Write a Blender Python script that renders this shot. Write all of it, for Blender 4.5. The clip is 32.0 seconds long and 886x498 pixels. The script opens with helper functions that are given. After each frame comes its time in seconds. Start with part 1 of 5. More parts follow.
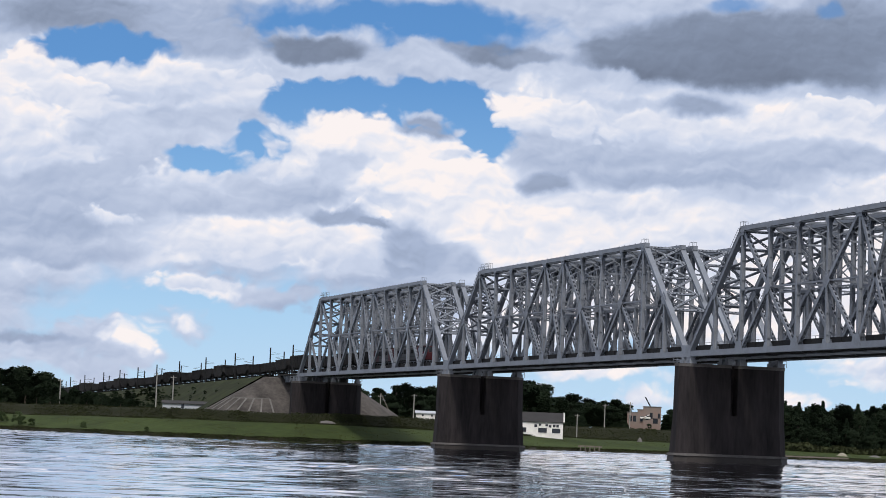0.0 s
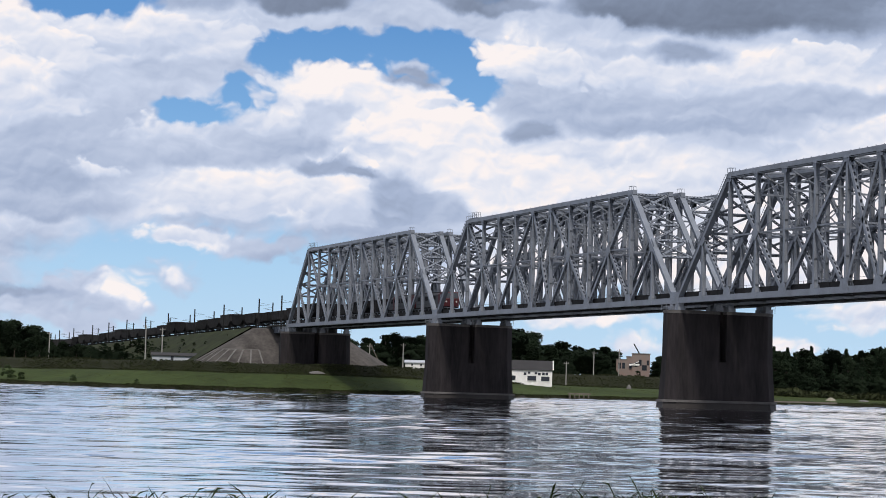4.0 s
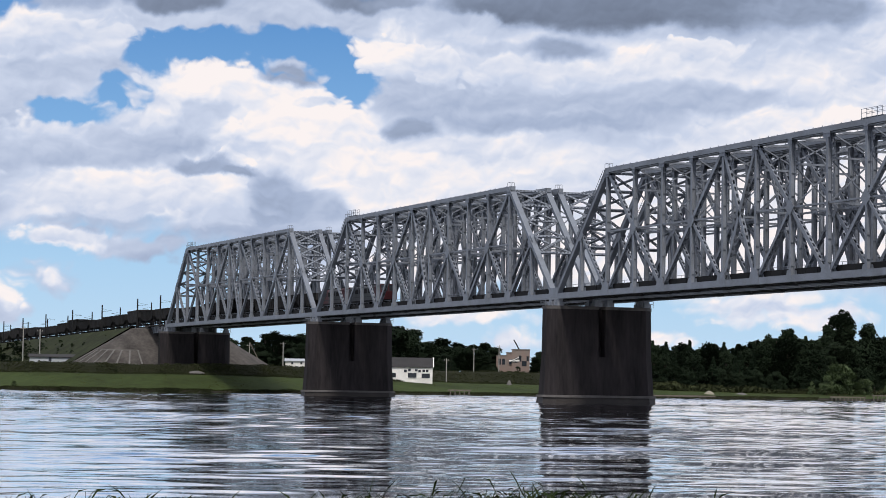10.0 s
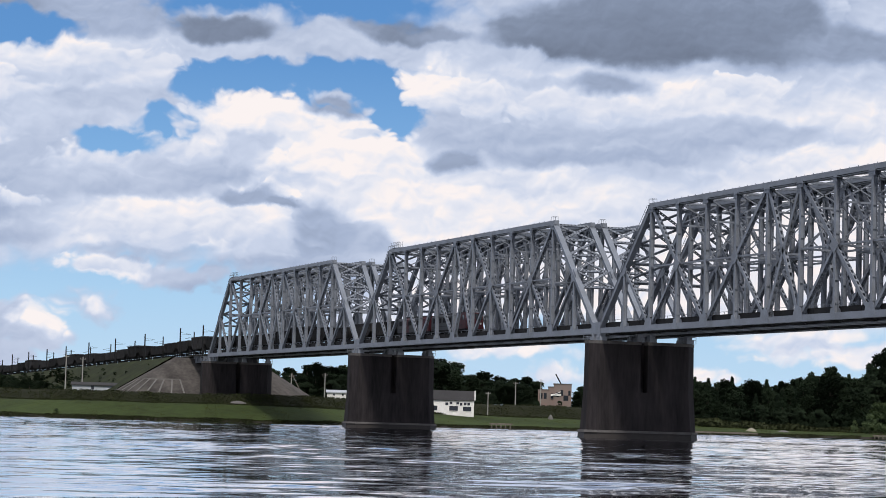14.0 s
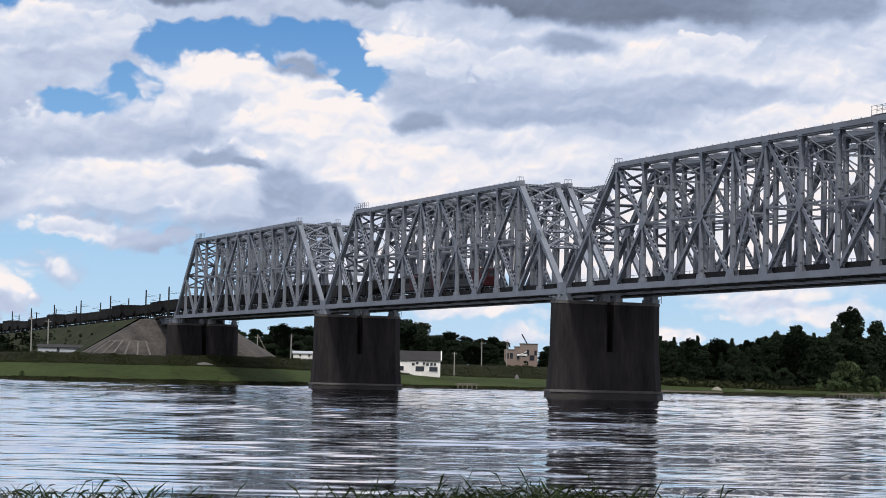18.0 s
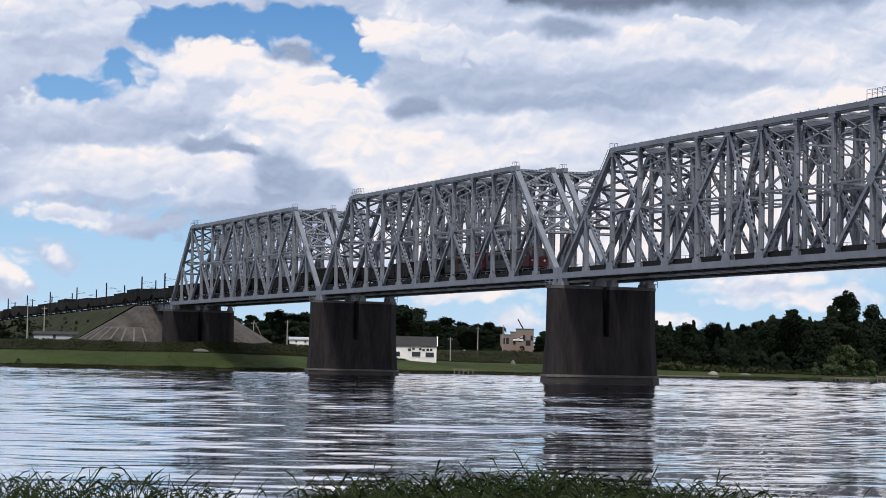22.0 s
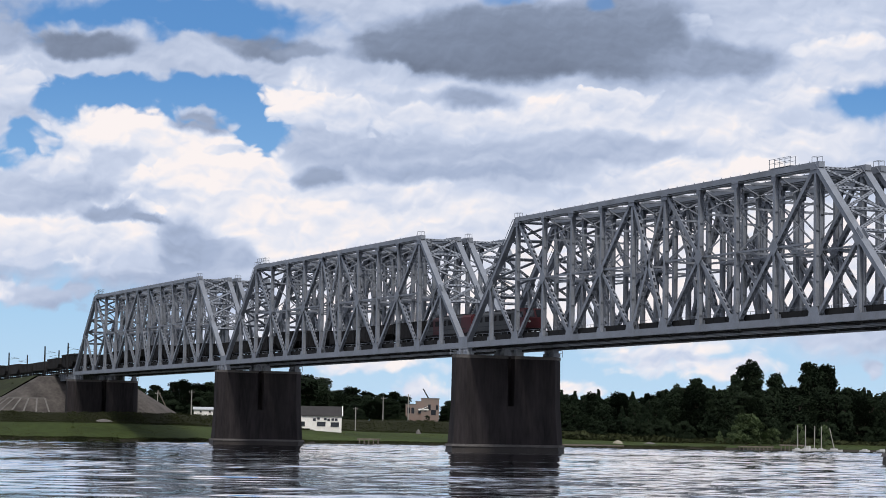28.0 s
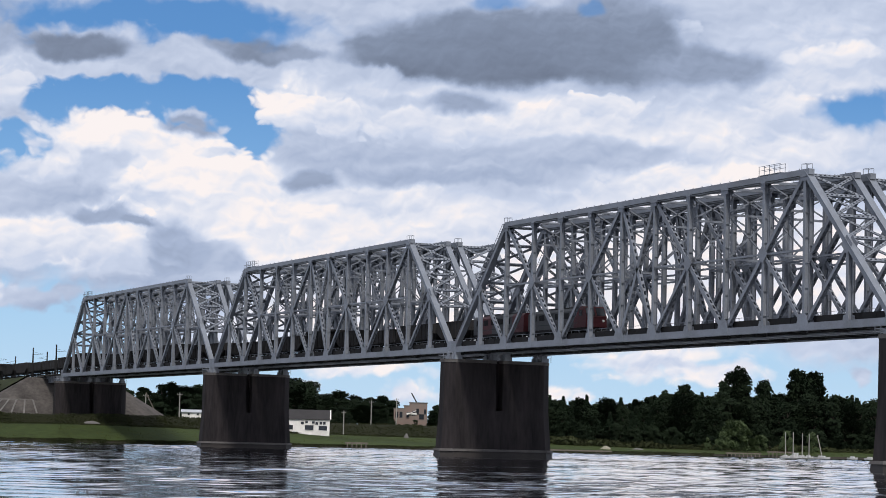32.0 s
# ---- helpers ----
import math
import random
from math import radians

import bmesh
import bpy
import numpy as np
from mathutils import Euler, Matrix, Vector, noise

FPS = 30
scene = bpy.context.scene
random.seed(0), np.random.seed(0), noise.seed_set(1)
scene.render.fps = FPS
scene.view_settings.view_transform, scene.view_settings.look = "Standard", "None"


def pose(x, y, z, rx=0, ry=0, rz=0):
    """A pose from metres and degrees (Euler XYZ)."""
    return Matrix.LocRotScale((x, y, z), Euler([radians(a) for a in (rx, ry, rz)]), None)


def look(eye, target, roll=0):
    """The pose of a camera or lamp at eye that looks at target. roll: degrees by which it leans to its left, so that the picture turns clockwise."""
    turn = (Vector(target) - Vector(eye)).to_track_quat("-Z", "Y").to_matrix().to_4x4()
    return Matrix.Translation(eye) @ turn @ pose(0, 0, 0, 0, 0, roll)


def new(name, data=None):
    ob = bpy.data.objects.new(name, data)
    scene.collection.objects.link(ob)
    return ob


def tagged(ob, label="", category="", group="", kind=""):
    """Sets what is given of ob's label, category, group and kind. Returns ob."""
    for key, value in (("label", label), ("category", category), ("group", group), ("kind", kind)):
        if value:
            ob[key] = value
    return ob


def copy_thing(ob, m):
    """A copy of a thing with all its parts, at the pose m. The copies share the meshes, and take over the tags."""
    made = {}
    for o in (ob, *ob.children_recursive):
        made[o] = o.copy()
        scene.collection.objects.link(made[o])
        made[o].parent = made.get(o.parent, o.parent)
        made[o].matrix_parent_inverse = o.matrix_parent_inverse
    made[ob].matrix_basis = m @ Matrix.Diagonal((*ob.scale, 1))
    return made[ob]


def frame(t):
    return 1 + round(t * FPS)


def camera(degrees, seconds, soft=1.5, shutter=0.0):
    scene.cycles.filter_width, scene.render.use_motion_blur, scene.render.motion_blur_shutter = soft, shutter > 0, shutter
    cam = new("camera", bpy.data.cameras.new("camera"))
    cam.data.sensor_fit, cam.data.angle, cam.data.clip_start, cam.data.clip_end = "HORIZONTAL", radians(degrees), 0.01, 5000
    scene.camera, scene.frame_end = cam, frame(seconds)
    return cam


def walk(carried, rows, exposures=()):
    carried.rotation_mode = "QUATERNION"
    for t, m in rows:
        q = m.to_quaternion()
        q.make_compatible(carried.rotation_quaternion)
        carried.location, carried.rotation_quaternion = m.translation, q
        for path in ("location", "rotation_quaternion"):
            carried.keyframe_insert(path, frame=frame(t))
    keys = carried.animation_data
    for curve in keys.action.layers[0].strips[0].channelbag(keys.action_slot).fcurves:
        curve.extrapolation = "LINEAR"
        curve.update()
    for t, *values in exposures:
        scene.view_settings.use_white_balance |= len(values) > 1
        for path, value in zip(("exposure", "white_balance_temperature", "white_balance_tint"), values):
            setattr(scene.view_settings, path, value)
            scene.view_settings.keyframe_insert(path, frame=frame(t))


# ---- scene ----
EYE = Vector((423.7, -136.8, 2.0))


def aim(yaw, pitch, roll):
    """The pose of the hand-held camera at EYE: compass turn from +y, tilt up and lean, in degrees."""
    a, b = radians(yaw), radians(pitch)
    way = Vector((math.sin(a) * math.cos(b), math.cos(a) * math.cos(b), math.sin(b)))
    return look(EYE, EYE + way * 100, roll)


cam = camera(20.937, 32.0, soft=0.6)
walk(cam, [
    (0.0, aim(-72.351, 4.528, 2.232)),
    (0.5, aim(-72.202, 4.304, 2.250)),
    (1.0, aim(-71.971, 3.901, 2.263)),
    (1.5, aim(-71.672, 3.478, 2.183)),
    (2.0, aim(-71.452, 3.192, 2.176)),
    (2.5, aim(-71.507, 3.137, 2.076)),
    (3.0, aim(-71.808, 3.225, 1.973)),
    (3.5, aim(-72.047, 3.279, 1.792)),
    (5.5, aim(-71.102, 3.390, 0.596)),
    (6.0, aim(-70.249, 3.282, 0.743)),
    (6.5, aim(-69.618, 3.136, 0.636)),
    (7.0, aim(-69.456, 3.079, 0.388)),
    (7.5, aim(-69.501, 3.235, 0.162)),
    (8.0, aim(-69.342, 3.414, 0.262)),
    (8.5, aim(-69.197, 3.421, 0.622)),
    (9.0, aim(-69.290, 3.329, 0.781)),
    (9.5, aim(-69.351, 3.298, 0.863)),
    (10.0, aim(-69.127, 3.328, 0.902)),
    (10.5, aim(-68.812, 3.364, 0.946)),
    (11.0, aim(-68.711, 3.478, 1.098)),
    (11.5, aim(-68.899, 3.683, 1.245)),
    (12.0, aim(-69.239, 3.882, 1.452)),
    (12.5, aim(-69.607, 4.004, 1.583)),
    (13.0, aim(-69.954, 4.066, 1.679)),
    (13.5, aim(-70.156, 4.095, 1.734)),
    (14.0, aim(-70.178, 4.094, 1.675)),
    (14.5, aim(-70.081, 3.998, 1.706)),
    (15.0, aim(-69.935, 3.664, 1.833)),
    (15.5, aim(-69.818, 3.139, 1.976)),
    (17.5, aim(-69.288, 3.038, 1.774)),
    (18.0, aim(-69.333, 3.171, 1.381)),
    (18.5, aim(-69.427, 3.094, 1.100)),
    (19.0, aim(-69.537, 2.789, 0.875)),
    (19.5, aim(-69.586, 2.460, 0.838)),
    (20.0, aim(-69.537, 2.312, 0.980)),
    (20.5, aim(-69.451, 2.391, 1.129)),
    (21.0, aim(-69.425, 2.572, 1.193)),
    (21.5, aim(-69.359, 2.720, 1.304)),
    (22.0, aim(-69.224, 2.826, 1.145)),
    (22.5, aim(-69.134, 2.924, 0.889)),
    (23.0, aim(-69.065, 3.039, 0.586)),
    (23.5, aim(-68.963, 3.177, 0.490)),
    (24.0, aim(-68.823, 3.314, 0.554)),
    (24.5, aim(-68.650, 3.436, 0.550)),
    (25.0, aim(-68.438, 3.567, 0.547)),
    (25.5, aim(-68.259, 3.738, 0.382)),
    (27.5, aim(-67.166, 4.379, 0.894)),
    (28.0, aim(-66.987, 4.527, 0.997)),
    (28.5, aim(-67.020, 4.648, 1.136)),
    (29.0, aim(-67.116, 4.754, 1.217)),
    (29.5, aim(-67.144, 4.812, 1.189)),
    (30.0, aim(-67.040, 4.761, 1.314)),
    (30.5, aim(-66.941, 4.691, 1.394)),
    (31.0, aim(-66.888, 4.661, 1.507)),
    (31.5, aim(-66.867, 4.679, 1.483)),
    (32.0, aim(-66.735, 4.637, 1.411)),
])

# ---- world, sun ----
SUN_AZ, SUN_EL = 104.0, 48.0          # compass turn from +y towards +x, height above the horizon


def srgb(r, g, b):
    return tuple((c / 255 / 12.92) if c / 255 <= 0.04045 else ((c / 255 + 0.055) / 1.055) ** 2.4 for c in (r, g, b)) + (1.0,)


world = bpy.data.worlds.new("sky")
scene.world = world
world.use_nodes = True
wn, wl = world.node_tree.nodes, world.node_tree.links
wn.clear()


def wnode(kind, op=None, **values):
    n = wn.new(kind)
    if op:
        n.operation = op
    for key, v in values.items():
        s = n.inputs[int(key[1:])]
        if isinstance(v, bpy.types.NodeSocket):
            wl.new(v, s)
        else:
            s.default_value = v
    return n


def wmath(op, a, b=0.0, c=0.0):
    return wnode("ShaderNodeMath", op, i0=a, i1=b, i2=c).outputs[0]


way = wnode("ShaderNodeTexCoord").outputs["Generated"]
sep = wnode("ShaderNodeSeparateXYZ", i0=way)
DEG = 57.29578
az = wmath("MULTIPLY", wmath("ARCTAN2", sep.outputs[0], sep.outputs[1]), DEG)
el = wmath("MULTIPLY", wmath("ARCSINE", sep.outputs[2]), DEG)
flat = wnode("ShaderNodeCombineXYZ", i0=az, i1=el, i2=0.0).outputs[0]


def wnoise(vec, scale, detail=4.0, rough=0.55, dist=0.0):
    n = wnode("ShaderNodeTexNoise", i0=vec)
    n.inputs["Scale"].default_value = scale
    n.inputs["Detail"].default_value = detail
    n.inputs["Roughness"].default_value = rough
    n.inputs["Distortion"].default_value = dist
    return n


def wvec(op, a, b, c=(0, 0, 0)):
    n = wn.new("ShaderNodeVectorMath")
    n.operation = op
    for s, v in zip(n.inputs, (a, b, c)):
        if isinstance(v, bpy.types.NodeSocket):
            wl.new(v, s)
        else:
            s.default_value = v
    return n.outputs["Value"] if op == "LENGTH" else n.outputs["Vector"]


# the billows push the outlines of the clouds about
big = wnoise(flat, 0.55, 3.0, 0.5).outputs["Color"]
fine = wnoise(flat, 2.3, 4.0, 0.52).outputs["Color"]
shifted = wvec("MULTIPLY_ADD", big, (1.5, 1.0, 0), flat)
shifted = wvec("MULTIPLY_ADD", fine, (0.34, 0.28, 0), shifted)
shifted = wvec("SUBTRACT", shifted, (0.92, 0.64, 0))
soft = wvec("MULTIPLY_ADD", big, (1.2, 0.7, 0), flat)
soft = wvec("SUBTRACT", soft, (0.6, 0.35, 0))


def puffs(vec, scale):
    """Rounded heads of cloud, high in the middle of each."""
    n = wn.new("ShaderNodeTexVoronoi")
    n.voronoi_dimensions, n.feature = "2D", "SMOOTH_F1"
    wl.new(vec, n.inputs["Vector"])
    n.inputs["Scale"].default_value, n.inputs["Smoothness"].default_value = scale, 0.35
    n.inputs["Detail"].default_value, n.inputs["Roughness"].default_value = 2.0, 0.45
    return n.outputs["Distance"]


wisps = wnoise(flat, 1.7, 2.0, 0.45).outputs["Color"]
heads = wvec("MULTIPLY_ADD", wisps, (0.5, 0.4, 0), soft)
heads = wvec("MULTIPLY", heads, (0.66, 1.0, 0))
bulge = wmath("SUBTRACT", 0.46, puffs(heads, 2.1))      # the cauliflower heads along a cloud's edge, in degrees


def veil(field, x, y, rx, ry, value, edge, crisp, grade=0.0):
    """Draws the field towards value inside an ellipse, degrees of azimuth and height; grade: how much lighter its head is than its middle."""
    local = wvec("MULTIPLY_ADD", shifted if crisp else soft, (1 / rx, 1 / ry, 0), (-x / rx, -y / ry, 0))
    d = wvec("LENGTH", local, (0, 0, 0))
    if crisp and (value <= 0.001 or value >= 0.7):
        size = (rx * ry) ** 0.5
        d = wmath("MULTIPLY_ADD", bulge, (0.42 if value <= 0.001 else -0.55) * min(1.0, size / 0.8) / size, d)
    m = wn.new("ShaderNodeMapRange")
    m.interpolation_type = "SMOOTHSTEP"
    wl.new(d, m.inputs[0])
    m.inputs[1].default_value, m.inputs[2].default_value = 1 + edge, 1 - edge
    if grade:
        rise = wnode("ShaderNodeVectorMath", "DOT_PRODUCT", i0=local)
        rise.inputs[1].default_value = (0, grade, 0)
        value = wmath("ADD", rise.outputs["Value"], value)
    k = wn.new("ShaderNodeMix")
    k.data_type = "FLOAT"
    wl.new(m.outputs[0], k.inputs[0])
    if isinstance(field, bpy.types.NodeSocket):
        wl.new(field, k.inputs[2])
    else:
        k.inputs[2].default_value = field
    if grade:
        wl.new(value, k.inputs[3])
    else:
        k.inputs[3].default_value = value
    return k.outputs[0]


overhead = wn.new("ShaderNodeMapRange")
overhead.interpolation_type = "SMOOTHSTEP"
wl.new(el, overhead.inputs[0])
overhead.inputs[1].default_value, overhead.inputs[2].default_value = 10.5, 24.0
overhead.inputs[3].default_value, overhead.inputs[4].default_value = 0.66, 0.84
tone, cov = overhead.outputs[0], 1.0
for row in (
    (-79.53, 7.70, 3.65, 1.49, 0.80, 0.50, 0),
    (-81.40, 5.19, 3.11, 1.22, 0.58, 0.50, 0),
    (-82.31, 7.40, 0.95, 1.62, 0.93, 0.40, 0),
    (-78.76, 5.73, 3.51, 0.54, 0.62, 0.40, 0),
    (-76.41, 4.36, 3.11, 1.01, 0.90, 0.35, 0),
    (-74.47, 6.34, 2.70, 1.49, 0.97, 0.30, 0),
    (-72.55, 5.88, 2.30, 1.35, 1.00, 0.35, 0),
    (-70.61, 4.87, 2.43, 0.95, 0.95, 0.50, 0),
    (-70.18, 7.85, 1.22, 0.81, 0.96, 0.40, 1),
    (-67.19, 7.74, 3.78, 0.81, 0.84, 0.50, 0),
    (-64.91, 7.87, 1.89, 0.41, 0.98, 0.50, 0),
):
    tone = veil(tone, *row)
for row in (
    (-66.90, 7.08, 4.46, 0.54, 0.66, 0.50, 0),
    (-69.33, 6.94, 1.76, 0.54, 0.60, 0.40, 0),
    (-65.26, 6.25, 4.32, 0.54, 0.68, 0.50, 0),
    (-68.19, 5.36, 2.97, 0.68, 0.92, 0.50, 0),
    (-60.67, 7.19, 4.32, 0.95, 0.88, 0.50, 0),
    (-64.04, 6.87, 2.97, 0.35, 0.55, 0.50, 0),
    (-58.02, 9.07, 2.16, 1.35, 0.78, 0.50, 0),
    (-66.30, 2.60, 6.08, 1.55, 0.97, 0.40, 0),
    (-60.62, 4.37, 5.67, 1.62, 0.95, 0.40, 0),
    (-63.37, 1.71, 5.13, 0.95, 0.93, 0.40, 0),
    (-74.07, 3.38, 2.57, 0.54, 0.55, 0.40, 0),
):
    tone = veil(tone, *row)
for row in (
    (-73.03, 4.37, 1.08, 0.74, 0.52, 0.45, 0),
    (-78.25, 3.41, 1.28, 0.32, 0.92, 0.40, 1),
    (-81.83, 3.30, 1.89, 0.95, 0.66, 0.50, 0),
):
    tone = veil(tone, *row)
for row in (
    (-78.54, 9.56, 2.16, 0.68, 0.50, 0.25, 1, 0.12),
    (-79.69, 8.23, 2.16, 0.68, 0.84, 0.12, 1, 0.16),
    (-77.11, 7.83, 1.01, 0.89, 0.78, 0.12, 1, 0.16),
    (-82.36, 8.46, 0.81, 0.68, 0.95, 0.10, 1, 0.08),
    (-81.41, 7.86, 1.22, 0.54, 0.88, 0.12, 1, 0.12),
    (-82.00, 6.63, 1.49, 0.81, 0.84, 0.15, 1, 0.14),
    (-79.62, 6.89, 2.03, 0.61, 0.72, 0.20, 1, 0.10),
    (-78.37, 5.89, 1.62, 0.46, 0.78, 0.15, 1, 0.18),
    (-76.49, 5.98, 0.95, 0.49, 0.66, 0.13, 1, 0.20),
    (-76.11, 6.74, 0.84, 0.57, 0.84, 0.10, 1, 0.14),
    (-74.20, 6.42, 2.50, 1.16, 0.90, 0.10, 1, 0.14),
):
    tone = veil(tone, *row)
for row in (
    (-74.91, 7.13, 1.35, 0.46, 0.97, 0.10, 1, 0.06),
    (-73.41, 6.92, 1.22, 0.54, 0.97, 0.10, 1, 0.06),
    (-75.28, 6.17, 0.81, 0.46, 0.78, 0.12, 1, 0.14),
    (-72.14, 5.83, 1.76, 1.15, 0.96, 0.10, 1, 0.08),
    (-73.50, 5.77, 1.22, 0.68, 0.93, 0.10, 1, 0.10),
    (-70.32, 8.01, 1.05, 0.51, 0.94, 0.09, 1, 0.10),
    (-69.36, 7.68, 0.81, 0.68, 0.84, 0.12, 1, 0.16),
    (-67.32, 7.60, 1.35, 0.54, 0.82, 0.13, 1, 0.16),
    (-68.49, 6.02, 1.76, 0.54, 0.88, 0.20, 1, 0.10),
    (-76.83, 4.55, 2.23, 0.76, 0.86, 0.11, 1, 0.16),
    (-74.66, 4.44, 1.76, 0.68, 0.82, 0.13, 1, 0.16),
):
    tone = veil(tone, *row)
for row in (
    (-78.39, 3.53, 1.01, 0.27, 0.90, 0.12, 1, 0.14),
    (-74.15, 5.27, 0.68, 0.30, 0.95, 0.12, 1, 0.10),
    (-64.78, 8.00, 0.81, 0.32, 0.94, 0.15, 1, 0.10),
    (-62.78, 7.97, 0.74, 0.32, 0.93, 0.15, 1, 0.10),
    (-61.25, 9.83, 0.81, 0.43, 0.92, 0.15, 1, 0.10),
    (-64.87, 7.87, 0.74, 0.35, 0.94, 0.15, 1, 0.10),
    (-62.98, 8.10, 0.95, 0.35, 0.90, 0.15, 1, 0.12),
    (-58.40, 7.88, 1.76, 0.57, 0.82, 0.20, 1, 0.12),
    (-60.65, 6.12, 2.70, 0.68, 0.90, 0.20, 1, 0.08),
    (-57.62, 9.34, 1.35, 0.35, 0.88, 0.25, 1, 0.10),
    (-59.31, 6.27, 1.35, 0.41, 0.93, 0.20, 1, 0.10),
):
    tone = veil(tone, *row)
for row in (
    (-80.46, 4.91, 0.81, 0.22, 0.80, 0.20, 1, 0.20),
    (-81.84, 3.44, 1.49, 0.46, 0.68, 0.20, 1, 0.18),
    (-81.48, 4.12, 1.62, 0.41, 0.60, 0.25, 1, 0.14),
):
    tone = veil(tone, *row)
for row in (
    (-78.17, 7.31, 1.62, 0.30, 0.64, 0.35, 1),
    (-76.34, 5.65, 0.81, 0.35, 0.58, 0.30, 1),
    (-77.33, 3.81, 1.62, 0.19, 0.64, 0.30, 1),
    (-69.88, 7.08, 1.08, 0.22, 0.60, 0.35, 1),
    (-68.91, 6.68, 1.76, 0.30, 0.58, 0.35, 1),
    (-66.62, 6.62, 2.16, 0.24, 0.60, 0.40, 1),
    (-78.34, 5.32, 1.89, 0.19, 0.60, 0.40, 1),
    (-81.90, 4.63, 1.35, 0.32, 0.52, 0.40, 1),
    (-82.09, 5.69, 1.22, 0.27, 0.58, 0.40, 1),
    (-63.42, 7.10, 1.89, 0.32, 0.64, 0.40, 1),
    (-67.75, 8.26, 0.81, 0.19, 0.72, 0.40, 1),
):
    tone = veil(tone, *row)
for row in (
    (-62.69, 7.03, 1.49, 0.22, 0.58, 0.40, 1),
):
    tone = veil(tone, *row)
for row in (
    (-80.73, 8.94, 1.55, 0.35, 0.00, 0.25, 1),
    (-73.66, 9.84, 3.38, 0.49, 0.00, 0.35, 1),
    (-75.42, 9.52, 1.62, 0.34, 0.00, 0.40, 1),
    (-74.95, 8.04, 1.49, 0.41, 0.00, 0.20, 1),
    (-72.63, 8.01, 1.62, 0.54, 0.00, 0.18, 1),
    (-76.30, 7.80, 0.54, 0.41, 0.00, 0.30, 1),
    (-71.39, 7.47, 0.57, 0.68, 0.00, 0.20, 1),
    (-77.06, 6.83, 0.70, 0.32, 0.00, 0.25, 1),
    (-78.12, 6.37, 0.89, 0.23, 0.00, 0.25, 1),
    (-77.67, 2.42, 4.05, 1.28, 0.00, 0.25, 1),
    (-73.17, 0.99, 9.45, 0.95, 0.00, 0.30, 1),
):
    cov = veil(cov, *row)
for row in (
    (-63.92, 1.35, 9.45, 1.08, 0.00, 0.30, 1),
    (-63.22, 10.56, 0.30, 0.18, 0.30, 0.50, 1),
    (-65.68, 10.52, 0.50, 0.16, 0.25, 0.50, 1),
    (-63.23, 10.50, 0.36, 0.16, 0.35, 0.50, 1),
    (-56.81, 8.01, 0.95, 0.35, 0.00, 0.50, 1),
):
    cov = veil(cov, *row)
for row in (
    (-74.22, 6.75, 2.57, 0.84, 1.00, 0.12, 1),
    (-71.61, 6.05, 1.22, 0.81, 1.00, 0.12, 1),
    (-70.32, 7.98, 0.95, 0.54, 1.00, 0.12, 1),
    (-75.41, 9.19, 2.30, 0.54, 1.00, 0.30, 1),
    (-72.13, 9.06, 2.70, 0.41, 1.00, 0.30, 1),
    (-72.89, 7.55, 0.81, 0.30, 1.00, 0.30, 1),
    (-76.36, 3.29, 1.35, 0.35, 1.00, 0.30, 1),
    (-78.12, 3.48, 1.22, 0.32, 1.00, 0.25, 1),
    (-78.42, 2.42, 0.66, 0.40, 1.00, 0.45, 1),
    (-80.25, 2.04, 1.20, 0.60, 1.00, 0.30, 1),
    (-79.70, 1.67, 0.81, 0.49, 1.00, 0.25, 1),
):
    cov = veil(cov, *row)
for row in (
    (-81.75, 1.71, 1.76, 0.54, 1.00, 0.30, 1),
    (-80.54, 1.30, 0.81, 0.41, 1.00, 0.25, 1),
    (-61.52, 2.18, 1.76, 0.46, 1.00, 0.35, 1),
    (-60.58, 1.76, 1.76, 0.32, 1.00, 0.35, 1),
    (-63.79, 1.35, 0.54, 0.24, 1.00, 0.40, 1),
    (-63.11, 1.23, 0.27, 0.24, 1.00, 0.40, 1),
    (-57.54, 2.55, 1.35, 0.32, 1.00, 0.40, 1),
    (-56.88, 1.77, 0.27, 0.32, 1.00, 0.40, 1),
    (-68.78, 1.63, 1.89, 0.22, 1.00, 0.40, 1),
    (-67.42, 1.13, 0.68, 0.27, 1.00, 0.40, 1),
    (-69.84, 1.07, 0.27, 0.35, 1.00, 0.40, 1),
):
    cov = veil(cov, *row)
for row in (
    (-74.24, 7.23, 1.76, 0.41, 1.00, 0.40, 1),
    (-72.58, 6.69, 0.95, 0.68, 1.00, 0.40, 1),
    (-70.60, 8.11, 0.68, 0.35, 1.00, 0.40, 1),
    (-79.52, 2.08, 0.68, 0.41, 1.00, 0.40, 1),
    (-78.42, 2.50, 0.46, 0.28, 0.92, 0.50, 1),
    (-80.96, 1.74, 0.95, 0.27, 0.60, 0.50, 1),
    (-64.96, 9.53, 3.92, 0.89, 0.17, 0.20, 1, 0.10),
    (-67.37, 9.17, 1.76, 0.32, 0.14, 0.25, 1, 0.06),
    (-62.69, 9.76, 1.89, 1.15, 0.22, 0.30, 1, 0.08),
    (-68.33, 9.45, 0.81, 0.27, 0.20, 0.40, 1),
    (-60.56, 9.06, 1.62, 0.47, 0.35, 0.40, 1),
):
    tone = veil(tone, *row)
